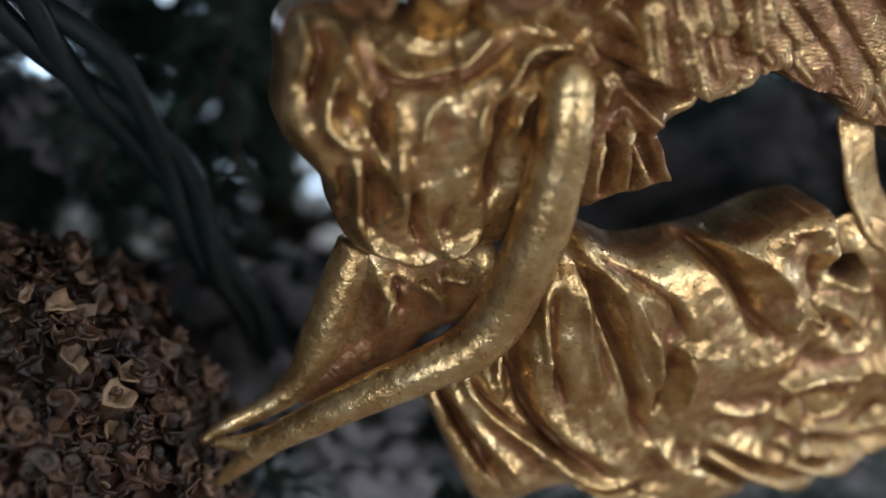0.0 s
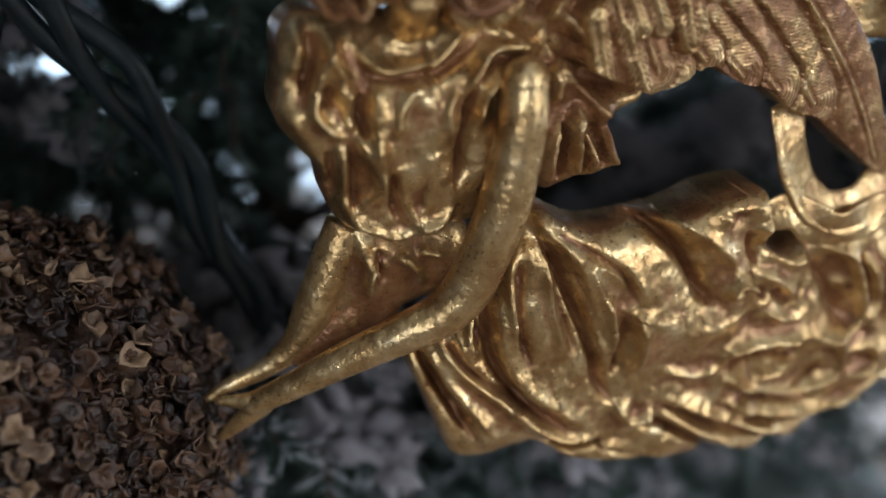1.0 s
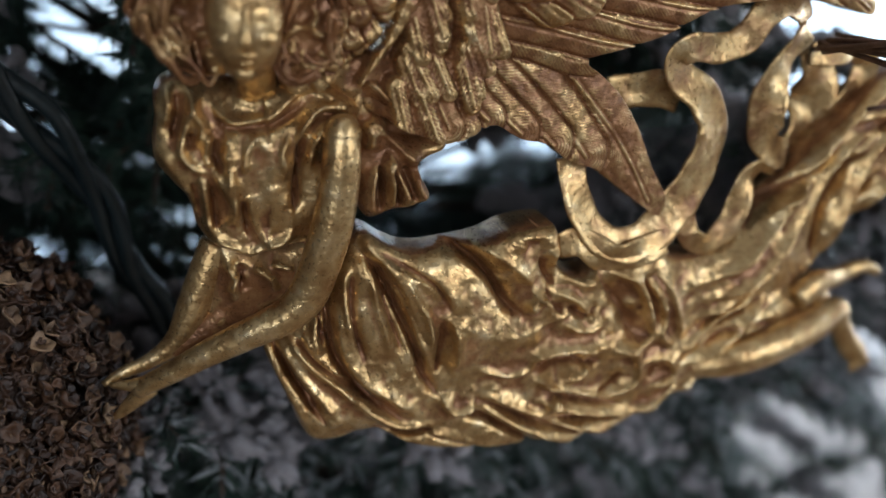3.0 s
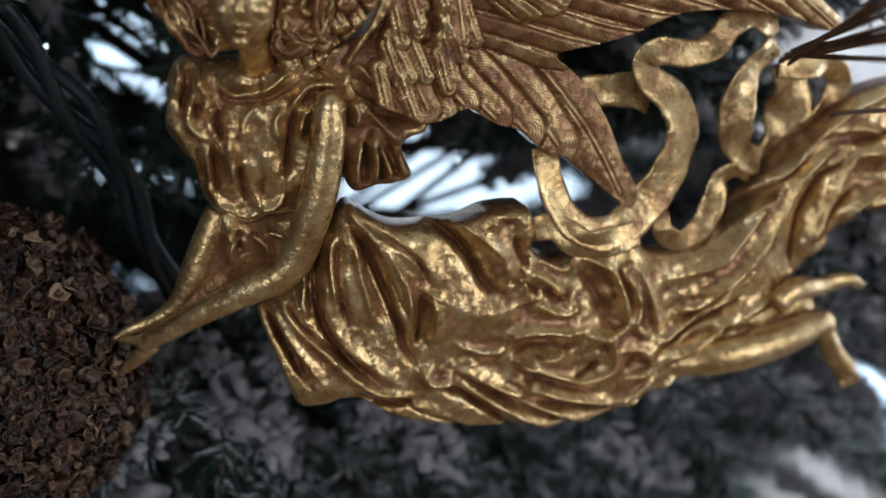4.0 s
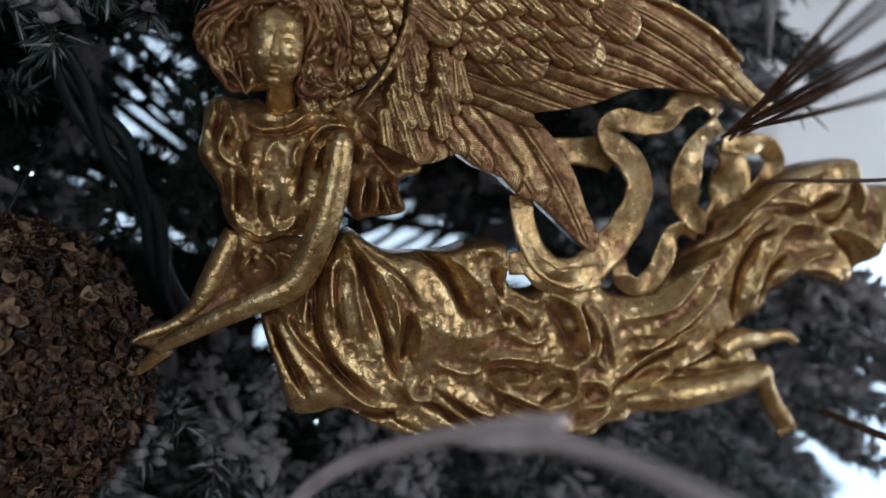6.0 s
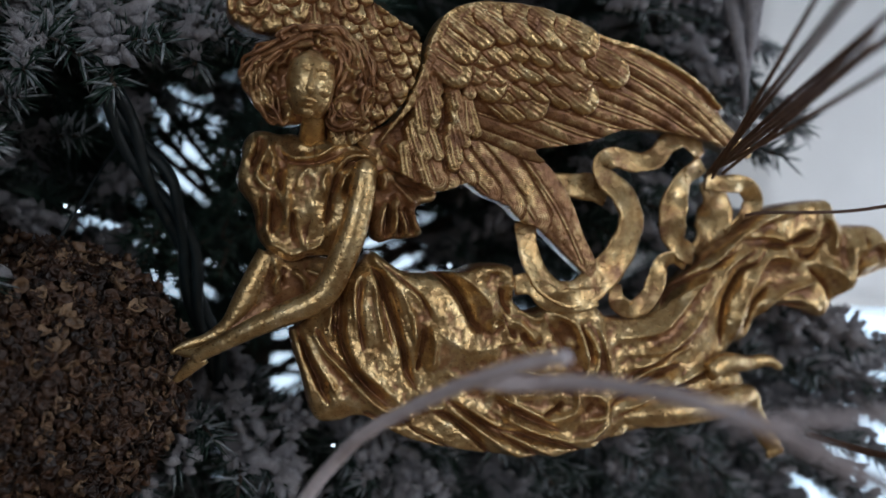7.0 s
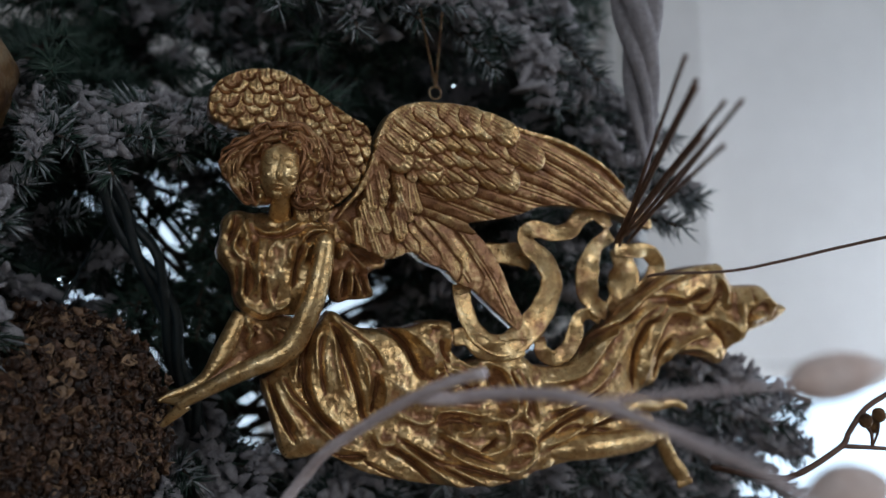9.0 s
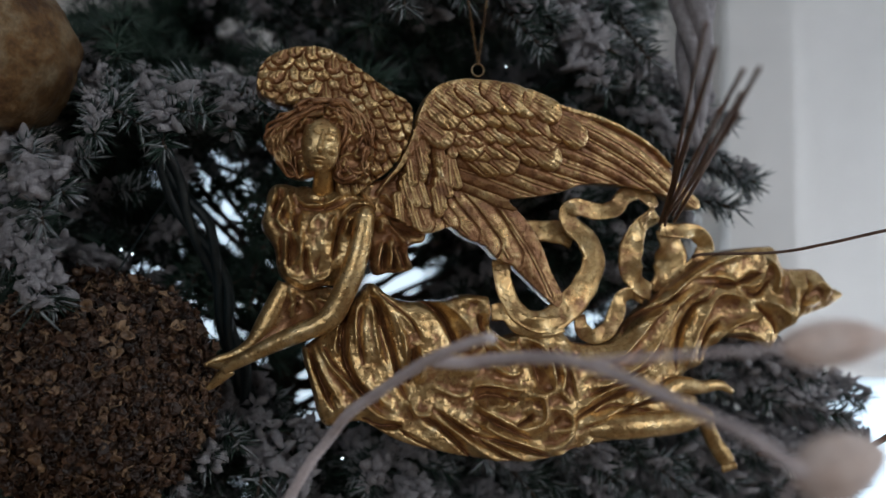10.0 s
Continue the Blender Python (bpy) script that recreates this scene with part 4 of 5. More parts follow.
def torso_shape(U, V, D):
    return folded(U, V, cushion(D, 12, 8) + 0.7 * value_noise(U, V, 6, 5), TORSO_FOLDS) + 0.3 * value_noise(U, V, 2.5, 6) + 0.1 * value_noise(U, V, 1.3, 19)


angel.shell(TORSO, torso_shape, -11, -22)


def waist_shape(U, V, D):
    return folded(U, V, cushion(D, 10, 6) + 0.5 * value_noise(U, V, 5, 15), WAIST_FOLDS)


angel.shell(WAIST, waist_shape, -15, -22, 0.6, 0.2)


def skirt_shape(U, V, D):
    H = cushion(D, 9, 6.5) + 0.6 * value_noise(U, V, 9, 7) - 5 * np.clip((-35 - U) / 35, 0, 1)
    for folds in (SKIRT_FOLDS, SASH_FOLDS, TRAIN_FOLDS, LOWER_FOLDS):
        H = folded(U, V, H, folds)
    rough = np.exp(-((U - 55) / 32) ** 2 - ((V + 25) / 22) ** 2)
    return H + rough * (1.6 * value_noise(U, V, 5, 12)) + 0.3 * value_noise(U, V, 2.5, 8) + 0.1 * value_noise(U, V, 1.3, 18)


angel.shell(SKIRT, skirt_shape, -8, -18)
angel.sweep([(u, v, h, r * 0.8) for u, v, h, r in ARM], 0.95, 18)
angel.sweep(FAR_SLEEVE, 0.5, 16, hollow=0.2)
angel.sweep(FAR_ARM, 0.95, 16)
angel.sweep(THUMB, 0.9, 10)
angel.sweep(FINGERS, 0.55, 12)
angel.sweep(LEG, 0.95, 16)
angel.sweep(FOOT, 0.8, 14)
angel.blob(ARM[0][0], ARM[0][1], ARM[0][2] - 0.5, 5.8, 6.0, 5.6)
for band, tw in ((RIBBON_BACK, 0.1), (RIBBON_BOW, 0.3), (RIBBON_WAVE, 0.5), (RIBBON_LOOP, 0.45), (RIBBON_BOW_TOP, 0.4), (RIBBON_TIE, 0.3), (RIBBON_CURL, 0.4)):
    angel.sweep([(u, v, h, r * 1.2) for u, v, h, r in band], 0.32, 18, 1.0, tw, 0.04, -0.02, 0.25)
# five toes
for k in range(5):
    u, v, h, r = LEG[-1]
    angel.blob(u - 4.0 + 1.9 * k, v - 3.6 + 0.7 * k, h + 1.5, 1.3, 2.6, 1.4, 0.3)
# the plain face: an oval with brow, nose and lips
fu, fv = FACE[1][0], FACE[1][1] + 1.0
angel.sweep(FACE, 0.85, 22, 0.8)
angel.blob(fu, fv + 4, 12.5, 8.6, 9.5, 9.2)
top = max(h + 0.85 * r for u, v, h, r in FACE)
angel.sweep([(fu - 0.2, fv + 4.6, top - 1.2, 0.9), (fu - 0.8, fv, top + 0.4, 1.2), (fu - 1.2, fv - 4, top + 1.6, 1.8), (fu - 1.0, fv - 5.6, top + 0.2, 1.0)], 0.9, 10, 0.6)
for s in (-1, 1):
    angel.sweep([(fu + s * 1.6 - 0.4, fv + 3.8, top - 1.0, 0.8), (fu + s * 4 - 0.4, fv + 4.9, top - 1.6, 1.0), (fu + s * 7, fv + 3.8, top - 4.6, 0.7)], 0.8, 8, 0.6)
    angel.blob(fu + s * 4.1 - 0.6, fv + 1.2, top - 1.9, 2.5, 1.2, 1.5)
    angel.blob(fu + s * 4.8, fv - 3.8, top - 3.6, 3.4, 3.0, 3.0)
angel.sweep([(fu - 4.2, fv - 8.4, top - 2.2, 0.6), (fu - 1, fv - 7.9, top - 0.5, 1.0), (fu + 2.4, fv - 8.4, top - 2.0, 0.6)], 0.8, 8, 0.6)
angel.blob(fu - 0.9, fv - 10.0, top - 1.6, 2.2, 0.9, 1.3)
angel.blob(fu - 1.2, fv - 13.0, top - 3.4, 3.2, 2.4, 3.0)
# long wavy locks that frame it
rng = np.random.RandomState(13)
for _, _, line in LOCKS:
    path = smooth_line(line, 2.2)
    n = len(path)
    for k in range(5):
        du, dv, ph, up = rng.uniform(-2.4, 2.4), rng.uniform(-2.4, 2.4), rng.uniform(0, 6.28), rng.uniform(-2.5, 1.0)
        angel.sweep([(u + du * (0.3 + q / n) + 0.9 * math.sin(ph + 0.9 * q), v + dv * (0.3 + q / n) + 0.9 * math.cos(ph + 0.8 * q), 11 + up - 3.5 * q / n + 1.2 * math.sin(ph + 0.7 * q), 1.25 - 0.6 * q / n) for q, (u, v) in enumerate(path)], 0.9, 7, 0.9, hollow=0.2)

me = bpy.data.meshes.new("angel_ornament")
me.from_pydata((np.vstack(angel.verts) / 1000).tolist(), [], angel.faces)
me.update()
me.shade_smooth()
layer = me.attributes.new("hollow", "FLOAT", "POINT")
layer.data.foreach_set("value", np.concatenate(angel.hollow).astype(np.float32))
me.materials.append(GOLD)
ob = new("angel_ornament", me)
ob.matrix_world = ANGEL_POSE
tagged(ob, "antique gold painted angel figurine with feathered wings and flowing robe", "ornament")


# ---- the tree ----
def tube(pts, radius, around=8, step=3.0, tip=1.0):
    """Vertices and faces of a round rod through points in metres; tip: its end's share of the radius."""
    line = smooth_line([(p[0] * 1000, p[1] * 1000, p[2] * 1000) for p in pts], step) / 1000
    t = np.gradient(line, axis=0)
    t /= np.linalg.norm(t, axis=1)[:, None] + 1e-12
    side = np.cross(t, (0.31, 0.17, 0.93))
    side /= np.linalg.norm(side, axis=1)[:, None] + 1e-12
    up = np.cross(side, t)
    m = len(line)
    r = radius * np.linspace(1, tip, m)
    w = np.arange(around) * 2 * math.pi / around
    v = line[:, None, :] + r[:, None, None] * (np.cos(w)[None, :, None] * side[:, None, :] + np.sin(w)[None, :, None] * up[:, None, :])
    faces = [(k * around + a, k * around + (a + 1) % around, (k + 1) * around + (a + 1) % around, (k + 1) * around + a) for k in range(m - 1) for a in range(around)]
    faces += [tuple(range(around))[::-1], tuple((m - 1) * around + a for a in range(around))]
    return v.reshape(-1, 3), faces, line


def rod(name, pts, radius, mat, parent=None, label="", around=8, tip=1.0, step=3.0):
    v, f, _ = tube(pts, radius, around, step, tip)
    return mesh_of(name, v.tolist(), f, mat, parent, label)


bm = bmesh.new()
bmesh.ops.create_icosphere(bm, subdivisions=1, radius=1)
ICO_V = np.array([v.co[:] for v in bm.verts])
ICO_F = np.array([[v.index for v in f.verts] for f in bm.faces])
bm.free()


def lumps(centres, radii, ways, rng, rough=0.35):
    """Many ragged clots in one mesh, each drawn out along its own way."""
    vs, fs = [], []
    for k, (c, r, w) in enumerate(zip(centres, radii, ways)):
        wob = 1 + rough * (np.sin(ICO_V @ rng.uniform(-5, 5, 3)) + 0.6 * np.sin(ICO_V @ rng.uniform(-9, 9, 3))) * 0.6 + rng.uniform(-0.14, 0.14, len(ICO_V))
        p = ICO_V * wob[:, None] * r
        p = p + (p @ w)[:, None] * w * rng.uniform(0.6, 2.4)
        vs.append(c + p)
        fs.append(ICO_F + k * len(ICO_V))
    return np.vstack(vs), np.vstack(fs)


def spikes(base, way, length, radius, fine=True):
    """Thin pointed needles in one mesh."""
    n = len(base)
    way = way / (np.linalg.norm(way, axis=1)[:, None] + 1e-9)
    side = np.cross(way, (0.3, 0.2, 0.9))
    side /= np.linalg.norm(side, axis=1)[:, None] + 1e-9
    up = np.cross(side, way)
    ring = [base + radius[:, None] * (math.cos(a) * side + math.sin(a) * up) for a in (0, 2.094, 4.189)]
    tip = base + way * length[:, None]
    if fine:
        mid = [base + way * (length * 0.6)[:, None] + 0.9 * radius[:, None] * (math.cos(a) * side + math.sin(a) * up) for a in (0, 2.094, 4.189)]
        v = np.stack(ring + mid + [tip], 1).reshape(-1, 3)
        one = np.array([(0, 1, 4), (0, 4, 3), (1, 2, 5), (1, 5, 4), (2, 0, 3), (2, 3, 5), (3, 4, 6), (4, 5, 6), (5, 3, 6)])
        return v, (np.arange(n)[:, None, None] * 7 + one[None]).reshape(-1, 3)
    v = np.stack(ring + [tip], 1).reshape(-1, 3)
    one = np.array([(0, 1, 3), (1, 2, 3), (2, 0, 3)])
    return v, (np.arange(n)[:, None, None] * 4 + one[None]).reshape(-1, 3)


TRUNK = place(-60, 0, -330)
tree = tagged(new("christmas_tree"), "flocked artificial christmas tree with dark green needles and white snow", "tree")
tree.location = (TRUNK.x, TRUNK.y, 0)


def hung(name, v, f, mat, parent, label="", kind=""):
    ob = mesh_of(name, v.tolist() if hasattr(v, "tolist") else v, f.tolist() if hasattr(f, "tolist") else f, mat, parent, label)
    return tagged(ob, kind=kind) if kind else ob


def local(p):
    return np.array([p[0] - TRUNK.x, p[1] - TRUNK.y, p[2]])


v, f, _ = tube([local((TRUNK.x, TRUNK.y, z)) for z in (0.02, 0.8, 1.6, 2.35)], 0.022, 12, 40, 0.3)
hung("trunk", v, f, STEM, tree, "brown wrapped trunk")
v, f, _ = tube([local((TRUNK.x, TRUNK.y, z)) for z in (0.0, 0.03, 0.06, 0.12)], 0.16, 24, 10, 0.35)
hung("stand", v, f, CABLE, tree, "dark metal tree stand")


def branch(start, tip, frost, seed, twigs=9, spread=54, needle=17, clump=1.0, fine=True):
    """A branch from the trunk by way of start to tip, with side twigs, needles and flocked snow."""
    rng = np.random.RandomState(seed)
    a, b = np.array(place(*start)), np.array(place(*tip))
    root = np.array((TRUNK.x, TRUNK.y, a[2] - rng.uniform(-0.1, 0.8) * np.hypot(a[0] - TRUNK.x, a[1] - TRUNK.y)))
    mid = (a + b) / 2 + (0, 0, 0.008)
    v, f, line = tube([local(root), local((root + a) / 2), local(a), local(mid), local(b)], 0.0032, 7, 6, 0.35)
    stem = hung("branch", v, f, STEM, tree)
    outer = line[int(len(line) * 0.42):]
    runs = [outer]
    way = outer[-1] - outer[0]
    way /= np.linalg.norm(way)
    side = np.cross(way, (0, 0, 1))
    side /= np.linalg.norm(side) + 1e-9
    for k in range(twigs):
        p = outer[int(len(outer) * (0.12 + 0.8 * k / twigs))]
        d = way * rng.uniform(0.5, 0.9) + side * (1 if k % 2 else -1) * rng.uniform(0.6, 1.0) + np.array((0, 0, 1)) * rng.uniform(-0.35, 0.25)
        d /= np.linalg.norm(d)
        ln = spread / 1000 * rng.uniform(0.7, 1.15) * (1.1 - 0.5 * k / twigs)
        q = p + d * ln
        tv, tf, tl = tube([p, (p + q) / 2 + (0, 0, 0.002), q + (0, 0, -0.004)], 0.0015, 5, 5, 0.5)
        hung("twig", tv, tf, STEM, stem)
        runs.append(tl)
    base, ways = [], []
    for r in runs:
        seg = np.diff(r, axis=0)
        total = np.linalg.norm(seg, axis=1).sum()
        n = int(total * 1000 / (0.45 if fine else 0.6))
        u = rng.uniform(0, len(r) - 1.001, n)
        i = u.astype(int)
        p = r[i] + seg[i] * (u - i)[:, None]
        t = seg[i] / (np.linalg.norm(seg[i], axis=1)[:, None] + 1e-9)
        rad = rng.normal(size=(n, 3))
        rad -= (rad * t).sum(1)[:, None] * t
        rad /= np.linalg.norm(rad, axis=1)[:, None] + 1e-9
        base.append(p), ways.append(t * rng.uniform(0.45, 1.1, n)[:, None] + rad * 0.75)
    base, ways = np.vstack(base), np.vstack(ways)
    ways /= np.linalg.norm(ways, axis=1)[:, None]
    n = len(base)
    length = needle / 1000 * rng.uniform(0.6, 1.15, n)
    white = rng.uniform(size=n) < frost * 0.55
    for name, mat, m in (("needles", NEEDLE, ~white), ("frosted_needles", NEEDLE_FROST, white)):
        if m.sum() > 2:
            v, f = spikes(base[m], ways[m], length[m], np.full(m.sum(), (0.00055 if mat is NEEDLE else 0.0009) * (1 if fine else 1.7)), fine)
            hung(name, v, f, mat, stem, kind="stuff")
    if frost > 0:
        cs, rs, ws = [], [], []
        for r in runs:
            total = np.linalg.norm(np.diff(r, axis=0), axis=1).sum()
            along = (r[-1] - r[0]) / np.linalg.norm(r[-1] - r[0])
            for _ in range(max(1, int(total / 0.017 * frost * clump))):
                at, size = rng.uniform(0, len(r) - 1), rng.uniform(0.5, 1.5)
                lift = np.array((0, 0, 1)) * rng.uniform(0.001, 0.009) + np.array(OUT) * rng.uniform(0.0, 0.011)
                for j in range(int(10 + 12 * size)):
                    p = r[int(np.clip(at + rng.normal() * 0.9 * size, 0, len(r) - 1))]
                    w = along * rng.uniform(0.5, 1.0) + rng.normal(size=3) * 0.4
                    w /= np.linalg.norm(w)
                    cs.append(p + lift + rng.normal(size=3) * 0.0034 * size)
                    rs.append(rng.uniform(0.0009, 0.0028) * size)
                    ws.append(w)
        v, f = lumps(np.array(cs), rs, ws, rng, 0.5)
        hung("flocked_snow", v, f, SNOW, stem, "clumped white flocking", "stuff")
    return stem


# flocked branches round the ornament
FLOCKED = [
    ((-178, 130, -150), (-150, 78, -22), 0.7), ((-215, 120, -150), (-185, 80, -20), 0.6), ((-120, 130, -150), (-118, 95, -45), 0.6),
    ((-235, 70, -90), (-200, 30, 8), 0.8), ((-240, 20, -90), (-196, -12, 14), 1.0),
    ((60, 235, -130), (104, 150, -38), 1.0), ((110, 235, -130), (135, 175, -50), 1.0), ((20, 230, -130), (62, 170, -45), 0.9),
    ((150, 200, -150), (205, 118, -68), 1.5), ((130, 160, -130), (170, 112, -60), 0.8),
    ((-30, 225, -130), (-25, 182, -45), 0.9), ((-90, 230, -140), (-70, 190, -55), 0.6), ((0, 215, -120), (8, 188, -30), 0.8),
    ((160, 0, -130), (262, -18, -40), 1.0), ((170, -40, -130), (285, -40, -30), 1.0), ((190, -70, -130), (268, -75, -50), 1.0),
    ((110, -70, -140), (135, -92, -50), 1.0), ((150, -80, -140), (190, -98, -50), 1.0), ((60, -90, -140), (95, -112, -60), 0.8),
    ((-100, -70, -140), (-112, -92, -48), 0.8), ((-70, -80, -140), (-82, -112, -45), 0.6), ((0, -100, -140), (10, -118, -60), 0.6),
    ((100, 60, -170), (150, 50, -80), 0.2), ((80, 90, -170), (120, 75, -75), 0.2), ((130, 20, -170), (185, 45, -90), 0.2),
    ((105, 40, -170), (125, 30, -80), 0.1), ((150, 85, -170), (180, 75, -95), 0.3), ((95, 80, -170), (100, 66, -85), 0.1),
    ((120, -110, -170), (170, -135, -70), 1.0), ((180, -110, -170), (230, -130, -60), 1.0), ((60, -130, -170), (110, -150, -75), 0.8),
    ((0, -130, -170), (30, -150, -70), 0.6), ((230, -90, -150), (290, -110, -60), 1.0), ((-60, -130, -170), (-40, -150, -60), 0.6),
    ((-130, -130, -150), (-120, -155, -50), 0.5), ((200, -140, -170), (270, -160, -90), 0.8), ((100, -160, -190), (160, -185, -100), 0.7),
    ((190, -30, -160), (300, -60, -45), 1.0), ((210, -60, -160), (310, -90, -60), 1.0), ((220, -20, -160), (320, -30, -70), 0.9), ((150, -60, -160), (235, -95, -75), 1.0),
    ((150, 60, -200), (190, 66, -120), 0.1), ((150, 80, -220), (200, 90, -140), 0.2),
    ((160, 120, -150), (222, 108, -60), 1.6), ((150, 92, -140), (206, 88, -55), 1.0),
    ((230, -80, -170), (275, -98, -95), 0.9), ((250, -100, -170), (305, -118, -100), 0.9), ((220, -120, -170), (262, -140, -95), 0.8), ((260, -70, -180), (320, -88, -110), 0.9), ((236.5, -112.7, -160), (281.5, -134.7, -90), 1.0), ((217, -136.7, -160), (262, -158.7, -90), 1.0), ((253.3, -85.1, -160), (298.3, -107.1, -90), 1.0), ((245.6, -142.9, -160), (290.6, -164.9, -90), 1.0), ((-150, -90, -140), (-150, -120, -50), 0.7), ((200, 40, -150), (245, 28, -85), 0.7),
]
for k, (start, tip, frost) in enumerate(FLOCKED):
    branch(start, tip, frost, 100 + k)

# darker branches in the depth of the tree, with gaps between them
rng = np.random.RandomState(21)
GAPS = [((-131, 40, -100), (-136, 29, -200)), ((18, 14, -100), (46, 2, -200)), ((262, -90, -100), (340, -122, -200)), ((40, -131, -100), (70, -172, -200)), ((-128, 0, -100), (-135, -45, -200))]
made = 0
while made < 215:
    h = -85 - 230 * rng.uniform() ** 0.8
    wide = 1 + (-h) / 260
    u, v = rng.uniform(-190, 170) * wide - 20, rng.uniform(-205, 165) * wide
    if u > 165 + 0.2 * -h and v > 20:
        continue
    clear = True
    for ((u0, v0, h0), (u1, v1, h1)), room in zip(GAPS, (52, 80, 10, 36, 10)):
        for vv, hh in ((v, h), (v + 20, h - 70)):
            s = (hh - h0) / (h1 - h0)
            if math.hypot(u - u0 - s * (u1 - u0), vv - v0 - s * (v1 - v0)) < room + 0.03 * -h:
                clear = False
    if not clear:
        continue
    tu, tv = rng.uniform(-45, 45), rng.uniform(-40, 25)
    branch((u - tu * 0.6, v + 20, h - 70), (u + tu * 0.4, v + tv * 0.4, h), rng.choice((0.0, 0.0, 0.0, 0.12)), 300 + made, 5, 60, 30, 0.4, False)
    made += 1

for k, (u, v) in enumerate(((-137, -6), (-118, -16), (-97, -9), (-100, 50), (-92, 31), (-97, 12), (-84, 62))):
    branch((u + 12, v + 25, -190), (u, v, -105 - 5 * k), 0.0, 600 + k, 6, 30, 18, 0.4, False)
for k in range(58):
    u, v, h = rng.uniform(60, 400), rng.uniform(-370, -125), rng.uniform(-310, -70)
    branch((u - 50, v + 30, h - 70), (u + rng.uniform(-20, 30), v, h), rng.choice((0.1, 0.3, 0.6)), 700 + k, 5, 60, 28, 0.7, False)

# the string of lights: a dark twisted cable and small cool lamps among the needles
string = tagged(new("light_string"), "dark green twisted light cable with small cool white lamps", "light string")
CABLE_RUN = [(-156, 80, -60), (-144, 59, -66), (-127, 33, -70), (-115, 8, -76), (-107, -24, -82), (-96, -48, -88), (-84, -102, -100)]
run = smooth_line(CABLE_RUN, 4)
for k in range(3):
    pts = []
    for i, (u, v, h) in enumerate(run):
        a = i * 0.22 + k * 2.094
        open_up = 3.6 + 3.4 * math.exp(-((v - 45) / 22) ** 2)
        pts.append(tuple(place(u + open_up * math.cos(a), v + 0.6 * open_up * math.sin(a), h + 2 * math.sin(a))))
    rod("cable", pts, 0.0031, CABLE, string)
for u, v, h in ((-179, 22, -120), (-160, 40, -150), (-152, 58, -140), (-136, 16, -170), (-172, 20, -118), (60, 175, -120), (-60, 150, -130), (-30, -95, -90), (30, -110, -100), (215, -60, -110), (40, 5, -140)):
    bm = bmesh.new()
    bmesh.ops.create_uvsphere(bm, u_segments=10, v_segments=8, radius=0.0006, matrix=Matrix.Translation(place(u, v, h)))
    part("lamp", bm, LED, string, smooth=True)


# ---- things on the tree ----
def lichen_ball(centre, radius):
    """A ball covered with curled brown flakes of dried lichen."""
    rng = np.random.RandomState(31)
    ball = tagged(new("lichen_ball"), "round ball covered with curled brown dried lichen", "ornament")
    ball.location = centre
    bm = bmesh.new()
    bmesh.ops.create_icosphere(bm, subdivisions=6, radius=1)
    for v in bm.verts:
        n = v.co.normalized()
        d = noise.fractal(n * 4.0, 0.9, 2.0, 4) * 0.06 + noise.fractal(n * 15.0, 0.7, 2.0, 3) * 0.06
        v.co = n * radius * (0.92 + d) * (1 + 0.07 * noise.noise(n * 4))
    part("core", bm, BARK, ball, "crusty brown core", True)
    vs, fs, count = [], [], 0
    for k in range(7000):
        n = rng.normal(size=3)
        n /= np.linalg.norm(n)
        if n[1] > 0.45:
            continue
        t = np.cross(n, rng.normal(size=3))
        t /= np.linalg.norm(t)
        b = np.cross(n, t)
        lean = rng.uniform(-0.9, 0.9)
        up = n * math.cos(lean) + t * math.sin(lean)
        t = t * math.cos(lean) - n * math.sin(lean)
        size = radius * rng.uniform(0.014, 0.05)
        cup = rng.uniform(0.1, 1.2)
        hump = 1 + 0.07 * noise.noise(Vector(n * 4)) + 0.06 * noise.noise(Vector(n * 11))
        base = n * radius * rng.uniform(0.93, 1.02) * hump
        rings, around = 2, 10
        lobes, ph = rng.randint(1, 4), rng.uniform(0, 6.28)
        for r in range(rings + 1):
            for a in range(around):
                w = 2 * math.pi * a / around
                rr = size * r / rings * (1 + 0.35 * math.sin(lobes * w + ph) + rng.uniform(-0.2, 0.2) * (r == rings))
                lift = cup * size * (r / rings) ** 2 * (1 + 0.5 * math.sin((lobes + 1) * w + ph)) + size * 0.2 * rng.uniform(-1, 1) * r / rings
                vs.append(base + t * rr * math.cos(w) + b * rr * math.sin(w) + up * lift)
        for r in range(rings):
            for a in range(around):
                q = (a + 1) % around
                fs.append((count + r * around + a, count + (r + 1) * around + a, count + (r + 1) * around + q, count + r * around + q))
        count += (rings + 1) * around
    flakes = mesh_of("lichen", [tuple(x) for x in vs], fs, LICHEN, ball, "curled brown flakes")
    thick = flakes.modifiers.new("thickness", "SOLIDIFY")
    thick.thickness = 0.0005
    tagged(flakes, kind="stuff")
    rod("hanger", [(0, 0, radius * 0.95), (0.004, 0.02, radius + 0.03), (0, 0.07, radius + 0.08)], 0.0008, CABLE, ball)
    return ball


lichen_ball((-0.120, 0.187, 1.392), 0.063)

# the ornament's eye and thin gold chain
chain = tagged(new("hanging_chain"), "thin gold chain with a small ring holding the ornament", "chain")
ringc = place(12, 139.5, -1)
pts = [tuple(place(12 + 3.4 * math.cos(a), 139.5 + 3.4 * math.sin(a), -1)) for a in np.linspace(0, 2 * math.pi, 17)]
rod("ring", pts, 0.00055, GOLD_DULL, chain, step=0.8)
